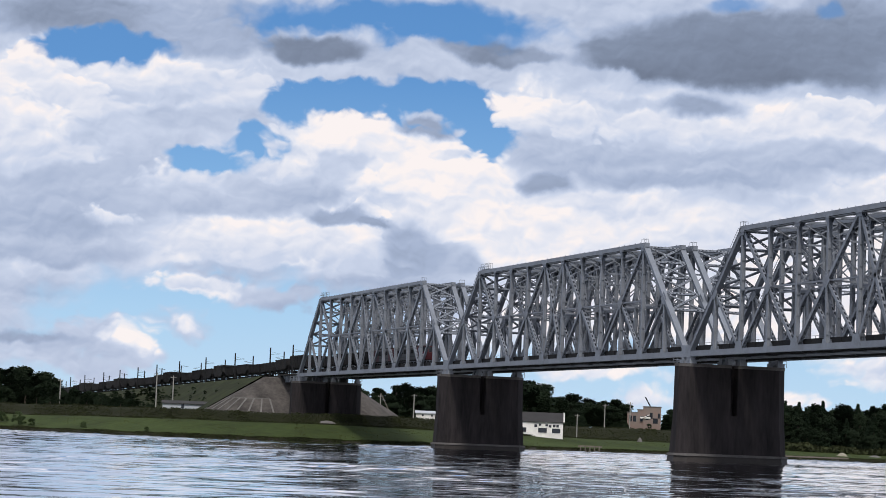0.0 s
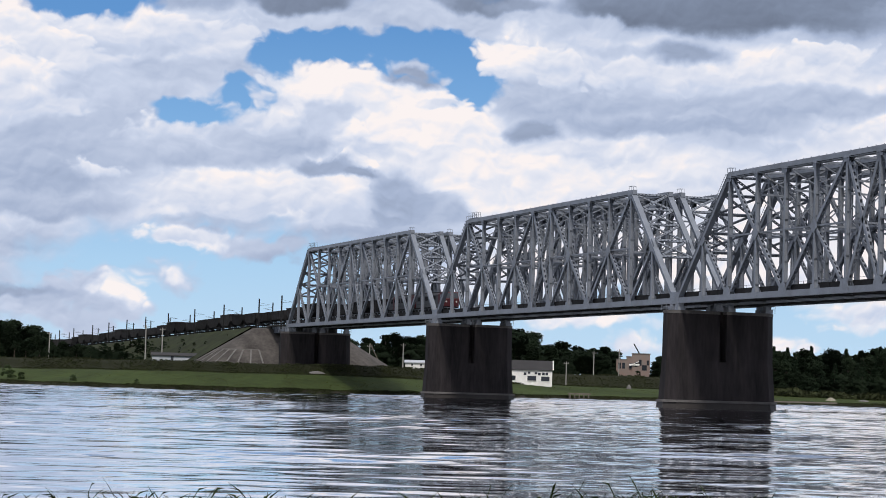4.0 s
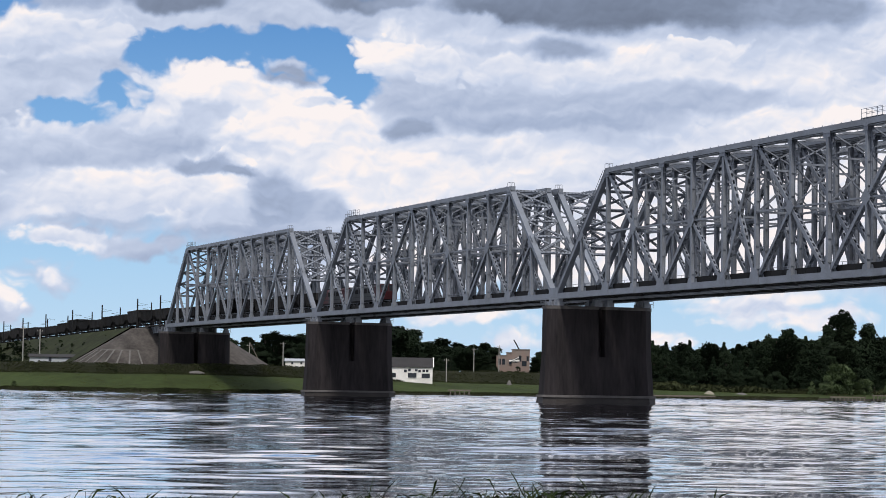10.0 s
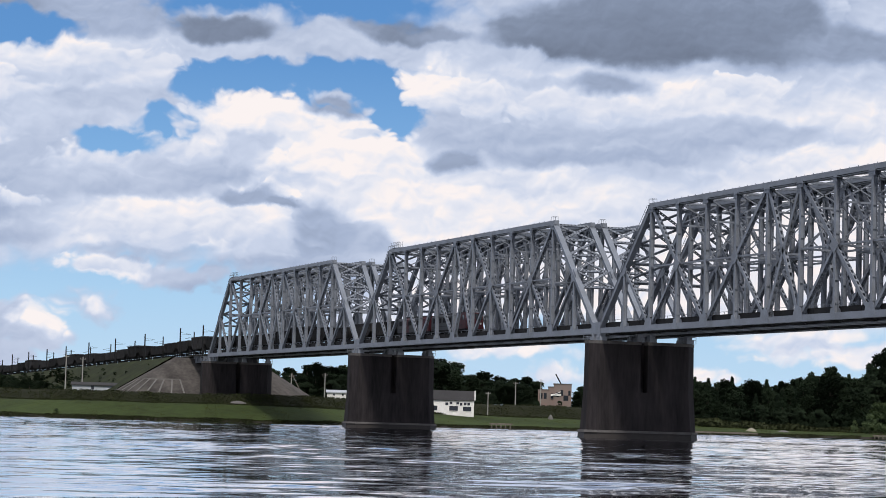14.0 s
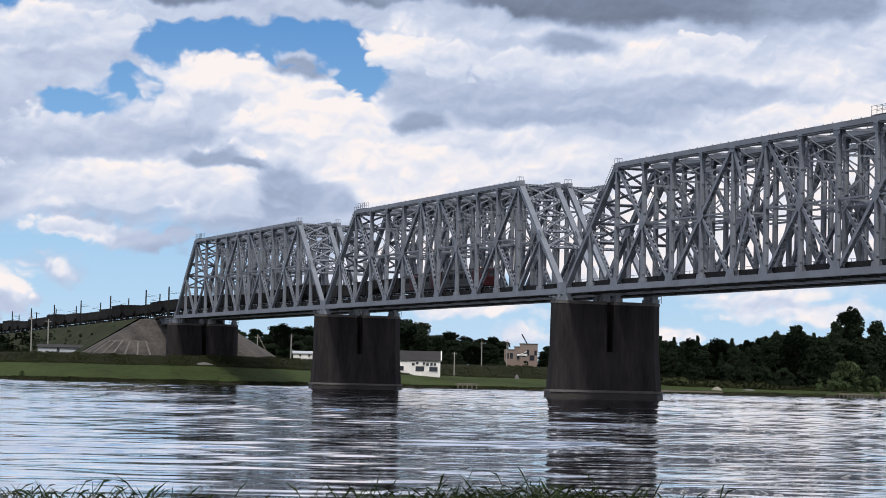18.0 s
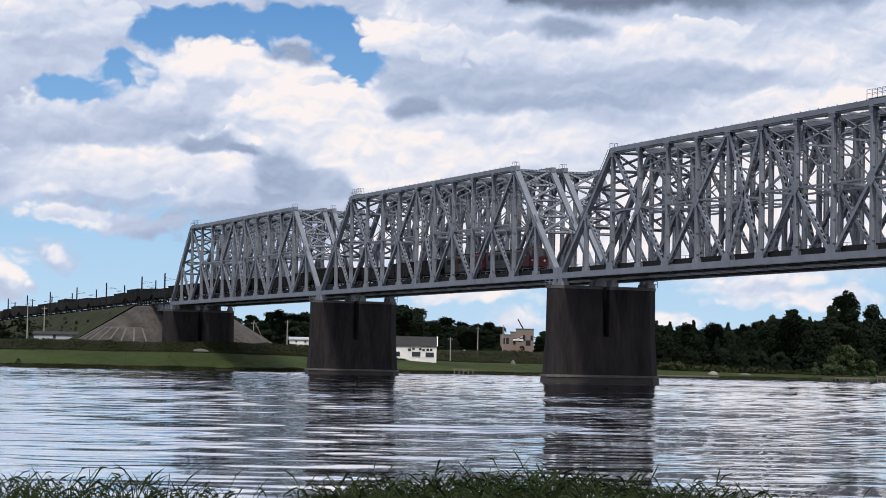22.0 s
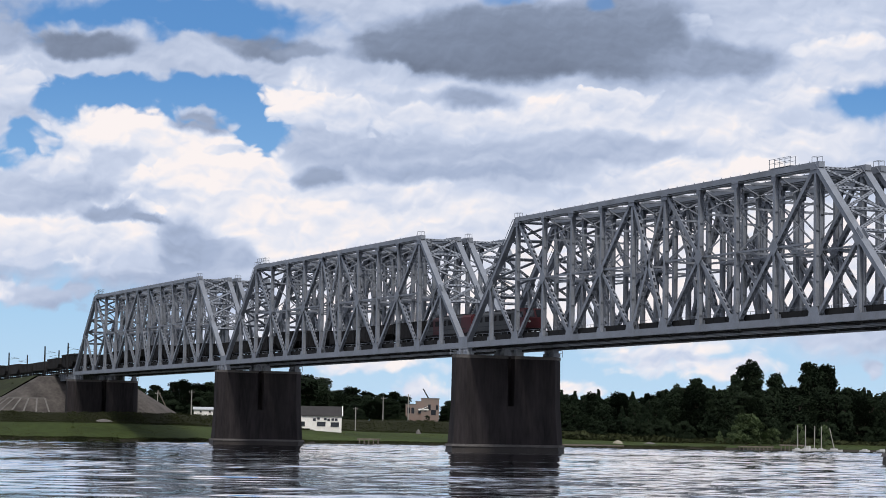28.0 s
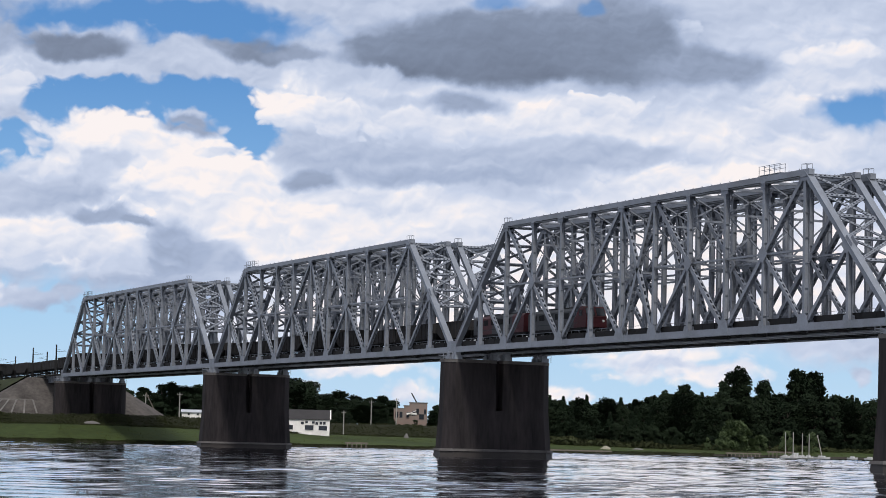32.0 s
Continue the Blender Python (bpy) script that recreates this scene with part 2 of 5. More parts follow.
for row in (
    (-75.61, 9.22, 1.24, 0.30, 0.16, 0.35, 1),
    (-71.32, 9.27, 1.01, 0.27, 0.18, 0.40, 1),
    (-72.15, 9.46, 0.41, 0.24, 0.35, 0.50, 1),
    (-70.36, 9.19, 0.81, 0.16, 0.35, 0.50, 1),
    (-80.83, 9.62, 2.70, 0.49, 0.30, 0.50, 1),
    (-78.55, 9.63, 1.62, 0.68, 0.50, 0.50, 1),
    (-66.26, 8.21, 0.81, 0.27, 0.40, 0.50, 1),
    (-69.98, 6.18, 0.47, 0.20, 0.42, 0.50, 1),
    (-66.61, 6.35, 2.70, 0.22, 0.48, 0.50, 1),
    (-75.10, 5.23, 0.95, 0.20, 0.42, 0.45, 1),
    (-74.14, 5.07, 0.54, 0.11, 0.35, 0.50, 1),
):
    tone = veil(tone, *row)
for row in (
    (-72.88, 7.42, 0.81, 0.24, 0.40, 0.40, 1),
    (-73.04, 4.64, 0.68, 0.47, 0.48, 0.50, 1),
    (-71.94, 4.15, 0.41, 0.27, 0.52, 0.50, 1),
    (-75.68, 3.05, 0.95, 0.19, 0.50, 0.40, 1),
    (-82.15, 1.96, 1.08, 0.16, 0.42, 0.50, 1),
    (-61.52, 2.01, 1.62, 0.19, 0.80, 0.50, 1),
):
    tone = veil(tone, *row)


for row in (
    (-74.95, 6.30, 0.80, 0.42, 0.72, 0.40, 1),
    (-75.60, 5.85, 1.00, 0.30, 0.60, 0.40, 1, 0.10),
    (-78.10, 5.55, 1.70, 0.42, 0.64, 0.45, 1, 0.12),
    (-76.30, 6.72, 0.55, 0.20, 0.84, 0.30, 1),
    (-73.80, 5.62, 0.75, 0.22, 0.80, 0.40, 1),
    (-72.20, 6.75, 0.60, 0.18, 0.86, 0.30, 1),
):
    tone = veil(tone, *row)

mid = wnoise(soft, 0.7, 3.0, 0.45, 0.0)
tone = wmath("MULTIPLY_ADD", wmath("SUBTRACT", mid.outputs[0], 0.5), 0.15, tone)


under = wvec("ADD", heads, (-0.05, 0.16, 0))
lit = wmath("SUBTRACT", puffs(under, 1.15), puffs(heads, 1.15))
tone = wmath("MULTIPLY_ADD", wmath("MULTIPLY", lit, tone), 0.25, tone)
small = wmath("SUBTRACT", puffs(wvec("ADD", heads, (-0.03, 0.07, 0)), 2.9), puffs(heads, 2.9))
tone = wmath("MULTIPLY_ADD", small, 0.07, tone)
ramp = wn.new("ShaderNodeValToRGB")
wl.new(tone, ramp.inputs[0])
stops = ((0.0, (106, 116, 136)), (0.25, (134, 147, 171)), (0.5, (168, 182, 209)), (0.75, (202, 212, 233)), (0.91, (231, 233, 243)), (1.0, (251, 243, 242)))
while len(ramp.color_ramp.elements) < len(stops):
    ramp.color_ramp.elements.new(0.5)
for e, (at, col) in zip(ramp.color_ramp.elements, stops):
    e.position, e.color = at, srgb(*col)

sky = wn.new("ShaderNodeTexSky")
sky.sky_type, sky.sun_disc = "NISHITA", False
sky.sun_elevation, sky.sun_rotation = radians(SUN_EL), radians(SUN_AZ)
sky.air_density, sky.dust_density, sky.ozone_density = 1.0, 0.6, 2.0
high = wnode("ShaderNodeVectorMath", "MULTIPLY", i0=sky.outputs[0]).outputs[0]
high.node.inputs[1].default_value = (0.10, 0.10, 0.10)
low = wn.new("ShaderNodeValToRGB")
wl.new(wmath("DIVIDE", el, 14.0), low.inputs[0])
stops = ((0.0, (198, 223, 243)), (0.2, (172, 209, 240)), (0.42, (130, 178, 226)), (0.62, (98, 150, 208)), (1.0, (78, 128, 190)))
while len(low.color_ramp.elements) < len(stops):
    low.color_ramp.elements.new(0.5)
for e, (pos, col) in zip(low.color_ramp.elements, stops):
    e.position, e.color = pos, srgb(*col)
lift = wn.new("ShaderNodeMapRange")
lift.interpolation_type = "SMOOTHSTEP"
wl.new(el, lift.inputs[0])
lift.inputs[1].default_value, lift.inputs[2].default_value = 13.0, 40.0
blue = wn.new("ShaderNodeMix")
blue.data_type = "RGBA"
wl.new(lift.outputs[0], blue.inputs[0])
wl.new(low.outputs[0], blue.inputs[6])
wl.new(high, blue.inputs[7])
clear = blue.outputs[2]
cover = wn.new("ShaderNodeMix")
cover.data_type = "RGBA"
wl.new(cov, cover.inputs[0])
wl.new(clear, cover.inputs[6])
wl.new(ramp.outputs[0], cover.inputs[7])
backg = wn.new("ShaderNodeBackground")
wl.new(cover.outputs[2], backg.inputs[0])
backg.inputs[1].default_value = 1.0
wl.new(backg.outputs[0], wn.new("ShaderNodeOutputWorld").inputs[0])

sun = new("sun", bpy.data.lights.new("sun", "SUN"))
sun.data.energy, sun.data.angle, sun.data.color = 2.9, radians(8.0), (1.0, 0.95, 0.88)
sun_way = Vector((math.sin(radians(SUN_AZ)) * math.cos(radians(SUN_EL)), math.cos(radians(SUN_AZ)) * math.cos(radians(SUN_EL)), math.sin(radians(SUN_EL))))
sun.matrix_world = look(sun_way * 500, (0, 0, 0))

# ---- materials ----


def material(name, col, rough=0.7, metal=0.0, vary=0.25, scale=1.0, bump=0.1, fine_scale=None, tint=None, spec=0.22, island=False, obrand=0.0, streak=None):
    """A surface with stains and grain at two scales, in world metres."""
    m = bpy.data.materials.new(name)
    m.use_nodes = True
    n, l = m.node_tree.nodes, m.node_tree.links
    b = n["Principled BSDF"]
    b.inputs["Roughness"].default_value, b.inputs["Metallic"].default_value = rough, metal
    b.inputs["Specular IOR Level"].default_value = spec
    pos = n.new("ShaderNodeNewGeometry").outputs["Position"]
    if streak:
        mp = n.new("ShaderNodeMapping")
        mp.inputs["Scale"].default_value = streak
        l.new(pos, mp.inputs[0])
        pos = mp.outputs[0]
    if tint is None:
        tint = tuple(c * 0.55 for c in col)
    t1 = n.new("ShaderNodeTexNoise")
    t1.inputs["Scale"].default_value, t1.inputs["Detail"].default_value, t1.inputs["Roughness"].default_value = scale, 5.0, 0.6
    t2 = n.new("ShaderNodeTexNoise")
    t2.inputs["Scale"].default_value, t2.inputs["Detail"].default_value = fine_scale or scale * 9, 3.0
    l.new(pos, t1.inputs[0]), l.new(pos, t2.inputs[0])
    add = n.new("ShaderNodeMath")
    add.operation = "MULTIPLY_ADD"
    l.new(t2.outputs[0], add.inputs[0])
    add.inputs[1].default_value = 0.45
    l.new(t1.outputs[0], add.inputs[2])
    rng = n.new("ShaderNodeMapRange")
    l.new(add.outputs[0], rng.inputs[0])
    rng.inputs[1].default_value, rng.inputs[2].default_value = 0.50, 0.95
    rng.inputs[3].default_value, rng.inputs[4].default_value = 0.0, min(1.0, vary * 2)
    mix = n.new("ShaderNodeMix")
    mix.data_type = "RGBA"
    l.new(rng.outputs[0], mix.inputs[0])
    mix.inputs[6].default_value, mix.inputs[7].default_value = (*col, 1), (*tint, 1)
    out = mix.outputs[2]
    if island or obrand:
        hsv = n.new("ShaderNodeHueSaturation")
        r = n.new("ShaderNodeMapRange")
        src = n.new("ShaderNodeNewGeometry").outputs["Random Per Island"] if island else n.new("ShaderNodeObjectInfo").outputs["Random"]
        l.new(src, r.inputs[0])
        k = obrand or 0.35
        r.inputs[3].default_value, r.inputs[4].default_value = 1 - k, 1 + k
        l.new(r.outputs[0], hsv.inputs["Value"])
        l.new(out, hsv.inputs["Color"])
        out = hsv.outputs[0]
    l.new(out, b.inputs["Base Color"])
    if bump:
        bp = n.new("ShaderNodeBump")
        bp.inputs["Strength"].default_value, bp.inputs["Distance"].default_value = bump, 0.05
        l.new(add.outputs[0], bp.inputs["Height"])
        l.new(bp.outputs[0], b.inputs["Normal"])
    return m


STEEL = material("grey_painted_steel", (0.200, 0.220, 0.258), 0.40, 0.0, 0.35, 0.35, 0.06, 6.0, (0.105, 0.110, 0.120))
# near-black for grime and, on the bridge floor, for the shade under the deck
STEEL_DARK = material("grimy_shaded_steel", (0.014, 0.014, 0.015), 0.85, 0.0, 0.3, 0.5, 0.1, 5.0)
RAIL = material("rail_steel", (0.20, 0.19, 0.18), 0.35, 0.8, 0.3, 1.0, 0.05)
SLEEPER = material("tarred_timber", (0.03, 0.026, 0.022), 0.9, 0.0, 0.3, 1.0, 0.2)
STONE = material("dark_pier_masonry", (0.028, 0.0235, 0.025), 0.9, 0.0, 0.5, 0.55, 0.4, 2.8, (0.007, 0.006, 0.007), streak=(1.0, 1.0, 0.16))
STONE_WET = material("wet_pier_footing", (0.035, 0.03, 0.028), 0.5, 0.0, 0.4, 0.6, 0.3, 3.0)
CAP = material("weathered_cap_stone", (0.095, 0.09, 0.088), 0.9, 0.0, 0.4, 0.6, 0.2, 3.0, (0.05, 0.045, 0.045))
CONCRETE = material("weathered_concrete", (0.155, 0.147, 0.14), 0.9, 0.0, 0.35, 0.3, 0.2, 3.0, (0.075, 0.07, 0.067))
RIPRAP = material("stone_pitching", (0.085, 0.076, 0.070), 0.95, 0.0, 0.5, 0.25, 0.4, 1.3, (0.030, 0.027, 0.025))
GRASS = material("meadow_grass", (0.046, 0.066, 0.017), 0.95, 0.0, 0.5, 0.05, 0.3, 0.5, (0.020, 0.029, 0.009), spec=0.1)
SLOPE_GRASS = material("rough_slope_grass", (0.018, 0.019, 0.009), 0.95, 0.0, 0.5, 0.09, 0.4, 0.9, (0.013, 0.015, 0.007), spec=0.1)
EMBANK_GRASS = material("embankment_grass", (0.034, 0.040, 0.016), 0.95, 0.0, 0.5, 0.16, 0.4, 0.9, (0.009, 0.012, 0.006), spec=0.1)
LEAF = material("dark_foliage", (0.015, 0.023, 0.012), 0.9, 0.0, 0.4, 0.08, 0.0, 0.5, (0.008, 0.014, 0.008), spec=0.06, island=True)
LEAF_LIGHT = material("willow_foliage", (0.060, 0.084, 0.036), 0.75, 0.0, 0.4, 0.1, 0.0, 0.6, (0.032, 0.05, 0.018), spec=0.2, island=True)
LEAF_FIR = material("fir_needles", (0.013, 0.022, 0.012), 0.9, 0.0, 0.4, 0.1, 0.0, 0.6, spec=0.06, island=True)
SCRUB = material("dark_scrub", (0.036, 0.042, 0.017), 0.85, 0.0, 0.4, 0.2, 0.0, 1.0, (0.015, 0.019, 0.008), spec=0.15, island=True)
TUFT = material("coarse_grass", (0.080, 0.090, 0.034), 0.85, 0.0, 0.4, 0.2, 0.0, 1.0, (0.050, 0.055, 0.020), spec=0.15, island=True)
BARK = material("grey_brown_bark", (0.07, 0.058, 0.045), 0.95, 0.0, 0.4, 1.0, 0.4)
REED = material("green_reed", (0.010, 0.018, 0.005), 0.7, 0.0, 0.4, 1.5, 0.0, 8.0, (0.026, 0.037, 0.012), spec=0.1, island=True)
WAGON = material("dark_wagon_paint", (0.020, 0.0195, 0.020), 0.85, 0.0, 0.4, 0.5, 0.15, 4.0, (0.014, 0.013, 0.014), obrand=0.6)
LOCO_GREY = material("dark_grey_loco_paint", (0.036, 0.038, 0.042), 0.45, 0.0, 0.25, 0.6, 0.05)
LOCO_RED = material("red_loco_paint", (0.062, 0.014, 0.018), 0.5, 0.0, 0.3, 0.6, 0.05, None, (0.035, 0.010, 0.012))
LOCO_LIGHT = material("light_grey_loco_roof", (0.030, 0.031, 0.034), 0.6, 0.0, 0.25, 0.6, 0.05)
GLASS = material("dark_window_glass", (0.02, 0.023, 0.028), 0.08, 0.0, 0.0, 1.0, 0.0, spec=0.6)
WHITE_WALL = material("whitewashed_wall", (0.76, 0.74, 0.71), 0.9, 0.0, 0.25, 0.4, 0.1, 3.0, (0.42, 0.40, 0.38))
ROOF_DARK = material("dark_sheet_roof", (0.038, 0.036, 0.037), 0.75, 0.0, 0.35, 0.4, 0.15)
SHED = material("pale_blue_shed_paint", (0.42, 0.44, 0.48), 0.7, 0.0, 0.25, 0.5, 0.05)
BRICK = material("pinkish_brick", (0.22, 0.145, 0.125), 0.9, 0.0, 0.5, 0.3, 0.15, 3.0, (0.17, 0.155, 0.14))
TIMBER = material("weathered_timber", (0.15, 0.13, 0.11), 0.9, 0.0, 0.4, 0.8, 0.2)
POLE = material("grey_pole_concrete", (0.30, 0.29, 0.27), 0.85, 0.0, 0.3, 0.8, 0.1)
HULL = material("white_boat_hull", (0.42, 0.42, 0.42), 0.35, 0.0, 0.15, 0.8, 0.0)
SAND = material("pale_sand_heap", (0.26, 0.24, 0.19), 0.95, 0.0, 0.3, 0.8, 0.2)
MUD = material("dark_bank_soil", (0.035, 0.03, 0.024), 0.9, 0.0, 0.4, 0.2, 0.3)


def water_material():
    m = bpy.data.materials.new("river_water")
    m.use_nodes = True
    n, l = m.node_tree.nodes, m.node_tree.links
    b = n["Principled BSDF"]
    b.inputs["Base Color"].default_value = (0.020, 0.028, 0.032, 1)
    b.inputs["Roughness"].default_value = 0.05
    b.inputs["Specular IOR Level"].default_value = 0.0
    pos = n.new("ShaderNodeNewGeometry").outputs["Position"]
    mp = n.new("ShaderNodeMapping")
    mp.inputs["Rotation"].default_value = (0, 0, radians(20))
    mp.inputs["Scale"].default_value = (1, 0.45, 1)
    l.new(pos, mp.inputs[0])
    heights = []
    for scale, detail, amount in ((0.8, 3.0, 0.6), (3.2, 2.0, 0.10)):
        t = n.new("ShaderNodeTexNoise")
        t.inputs["Scale"].default_value, t.inputs["Detail"].default_value = scale, detail
        l.new(mp.outputs[0], t.inputs[0])
        k = n.new("ShaderNodeMath")
        k.operation = "MULTIPLY_ADD"
        l.new(t.outputs[0], k.inputs[0])
        k.inputs[1].default_value = amount
        if heights:
            l.new(heights[-1], k.inputs[2])
        heights.append(k.outputs[0])
    bp = n.new("ShaderNodeBump")
    bp.inputs["Strength"].default_value, bp.inputs["Distance"].default_value = 1.0, 0.013
    l.new(heights[-1], bp.inputs["Height"])
    l.new(bp.outputs[0], b.inputs["Normal"])
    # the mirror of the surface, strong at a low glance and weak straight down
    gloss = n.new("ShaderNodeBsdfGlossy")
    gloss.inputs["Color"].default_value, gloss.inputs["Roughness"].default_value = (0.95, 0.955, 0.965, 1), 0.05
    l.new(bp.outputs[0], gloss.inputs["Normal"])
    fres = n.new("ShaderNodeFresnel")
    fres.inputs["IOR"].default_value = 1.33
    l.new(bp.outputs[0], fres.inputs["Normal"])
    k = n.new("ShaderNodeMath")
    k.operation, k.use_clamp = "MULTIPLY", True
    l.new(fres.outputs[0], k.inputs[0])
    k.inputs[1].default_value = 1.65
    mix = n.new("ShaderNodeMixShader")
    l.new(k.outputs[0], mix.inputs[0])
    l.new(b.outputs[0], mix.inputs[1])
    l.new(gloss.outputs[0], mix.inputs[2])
    l.new(mix.outputs[0], n["Material Output"].inputs[0])
    return m


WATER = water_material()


# ---- mesh helpers ----


class Build:
    """Collects faces and makes them one mesh."""

    def __init__(self):
        self.v, self.f = [], []

    def add(self, verts, faces):
        o = len(self.v)
        self.v += [tuple(p) for p in verts]
        self.f += [tuple(i + o for i in q) for q in faces]

    def box(self, c, s, m=None):
        x, y, z = s[0] / 2, s[1] / 2, s[2] / 2
        pts = [Vector((i * x, j * y, k * z)) for k in (-1, 1) for j in (-1, 1) for i in (-1, 1)]
        if m is not None:
            pts = [m @ p for p in pts]
        c = Vector(c)
        self.add([c + p for p in pts], ((0, 2, 3, 1), (4, 5, 7, 6), (0, 1, 5, 4), (2, 6, 7, 3), (0, 4, 6, 2), (1, 3, 7, 5)))

    def beam(self, a, b, wide, high, side=(0, 1, 0), off=(0, 0, 0)):
        """A bar from a to b, wide along side, high across it."""
        a, b, s = Vector(a), Vector(b), Vector(side)
        d = (b - a)
        ln = d.length
        d.normalize()
        s = (s - d * s.dot(d)).normalized()
        u = d.cross(s)
        m = Matrix((d, s, u)).transposed()
        self.box((a + b) / 2 + m @ Vector(off), (ln, wide, high), m)

    def laced(self, a, b, wide, high, step=0.95, plate=0.46, side=(0, 1, 0)):
        """Two channels with batten plates across them."""
        a, b, s = Vector(a), Vector(b), Vector(side)
        d = b - a
        ln = d.length
        d.normalize()
        s = (s - d * s.dot(d)).normalized()
        u = d.cross(s)
        m = Matrix((d, s, u)).transposed()
        c = (a + b) / 2
        for k in (-1, 1):
            self.box(c + s * (k * (wide / 2 - 0.03)), (ln, 0.06, high), m)
            for j in (-1, 1):
                self.box(c + s * (k * (wide / 2 - 0.075)) + u * (j * (high / 2 - 0.015)), (ln, 0.09, 0.03), m)
        cnt = int(ln / step)
        for i in range(cnt + 1):
            at = a + d * ((i + 0.5) * ln / (cnt + 1))
            for j in (-1, 1):
                self.box(at + u * (j * high / 2), (plate, wide * 0.98, 0.03), m)

    def prism(self, poly, z0, z1, grow=0.0):
        """A plan polygon raised from z0 to z1; its foot is larger by grow."""
        cx = sum(p[0] for p in poly) / len(poly)
        cy = sum(p[1] for p in poly) / len(poly)
        n = len(poly)
        low = []
        for x, y in poly:
            low.append((x + math.copysign(grow, x - cx), y + math.copysign(grow, y - cy), z0))
        self.add(low + [(x, y, z1) for x, y in poly], [(i, (i + 1) % n, n + (i + 1) % n, n + i) for i in range(n)] + [tuple(range(n - 1, -1, -1)), tuple(range(n, 2 * n))])

    def tube(self, a, b, r0, r1, sides=8):
        a, b = Vector(a), Vector(b)
        d = (b - a).normalized()
        s = d.orthogonal().normalized()
        u = d.cross(s)
        ring = [(math.cos(2 * math.pi * i / sides), math.sin(2 * math.pi * i / sides)) for i in range(sides)]
        vs = [a + (s * c + u * w) * r0 for c, w in ring] + [b + (s * c + u * w) * r1 for c, w in ring]
        self.add(vs, [(i, (i + 1) % sides, sides + (i + 1) % sides, sides + i) for i in range(sides)] + [tuple(range(sides - 1, -1, -1)), tuple(range(sides, 2 * sides))])

    def mesh(self, name, mat, smooth=False):
        me = bpy.data.meshes.new(name)
        me.from_pydata(self.v, [], self.f)
        me.materials.append(mat)
        if smooth:
            me.polygons.foreach_set("use_smooth", [True] * len(me.polygons))
        me.update()
        return me


def part(name, data, parent, label="", at=(0, 0, 0), kind=""):
    """Hangs a mesh as one part under a thing or a part."""
    ob = new(name, data)
    ob.parent = parent
    ob.location = at
    if label or kind:
        tagged(ob, label, kind=kind)
    return ob


def thing(name, label, category, at=(0, 0, 0), group="", data=None, kind=""):
    ob = new(name, data)
    ob.location = at
    return tagged(ob, label, category, group, kind)

# ---- ground and river ----
SHORE = ((-96, 700), (-88, 650), (-82, 565), (-80, 530), (-78.7, 510), (-77, 500), (-75.7, 497), (-74, 505), (-73, 517), (-71.4, 556), (-70, 590), (-67, 625), (-63.7, 665), (-59.7, 715), (-56, 755), (-50, 800), (-42, 900))


def ramp_at(rows, x):
    if x <= rows[0][0]:
        return rows[0][1]
    for (a, p), (b, q) in zip(rows, rows[1:]):
        if x <= b:
            return p + (q - p) * (x - a) / (b - a)
    return rows[-1][1]


def shore_r(a):
    c = math.cos(radians(a + 69))
    w = min(1.0, max(0.0, (abs(a + 69) - 27) / 12))
    return ramp_at(SHORE, a) * (1 - w) + w * 640 / max(c, 0.12)


FOOT = ((-90, 4.0), (-76, 4.1), (-72, 3.8), (-67, 3.4), (-64.5, 2.9), (-62, 2.2), (-56, 2.3))       # height of the meadow at the dike
DIKE = ((-90, 7.6), (-76, 6.2), (-72, 6.6), (-67, 6.9), (-64.8, 6.2), (-63.4, 3.0), (-56, 2.8))      # height of its crown


NARROW = ((-90, 1.0), (-80, 0.75), (-78.5, 0.42), (-74, 0.42), (-71.5, 0.9), (-60, 1.0))           # the meadow narrows at the bridge


def bank_z(a, s):
    """Height of the far bank, s metres behind the waterline in the direction a."""
    zf, zt = ramp_at(FOOT, a), ramp_at(DIKE, a)
    wob = noise.noise((a * 0.9, s * 0.02, 3.1)) * 0.25
    k = ramp_at(NARROW, a)
    if s > 0:
        s = s / k if s < 68 * k else s - 68 * k + 68
    return ramp_at(((-60, -3.0), (-6, -1.0), (-0.5, -0.15), (0, 0.1), (1.2, 0.75), (6, 1.15), (50, zf), (56, zf + 0.2), (68, zt), (90, zt), (600, zt + 1), (4000, zt + 4)), s) + (wob if s > 3 else 0)


def ground_at(x, y):
    dx, dy = x - EYE.x, y - EYE.y
    a, r = math.degrees(math.atan2(dx, dy)), math.hypot(dx, dy)
    return bank_z(a, r - shore_r(a))


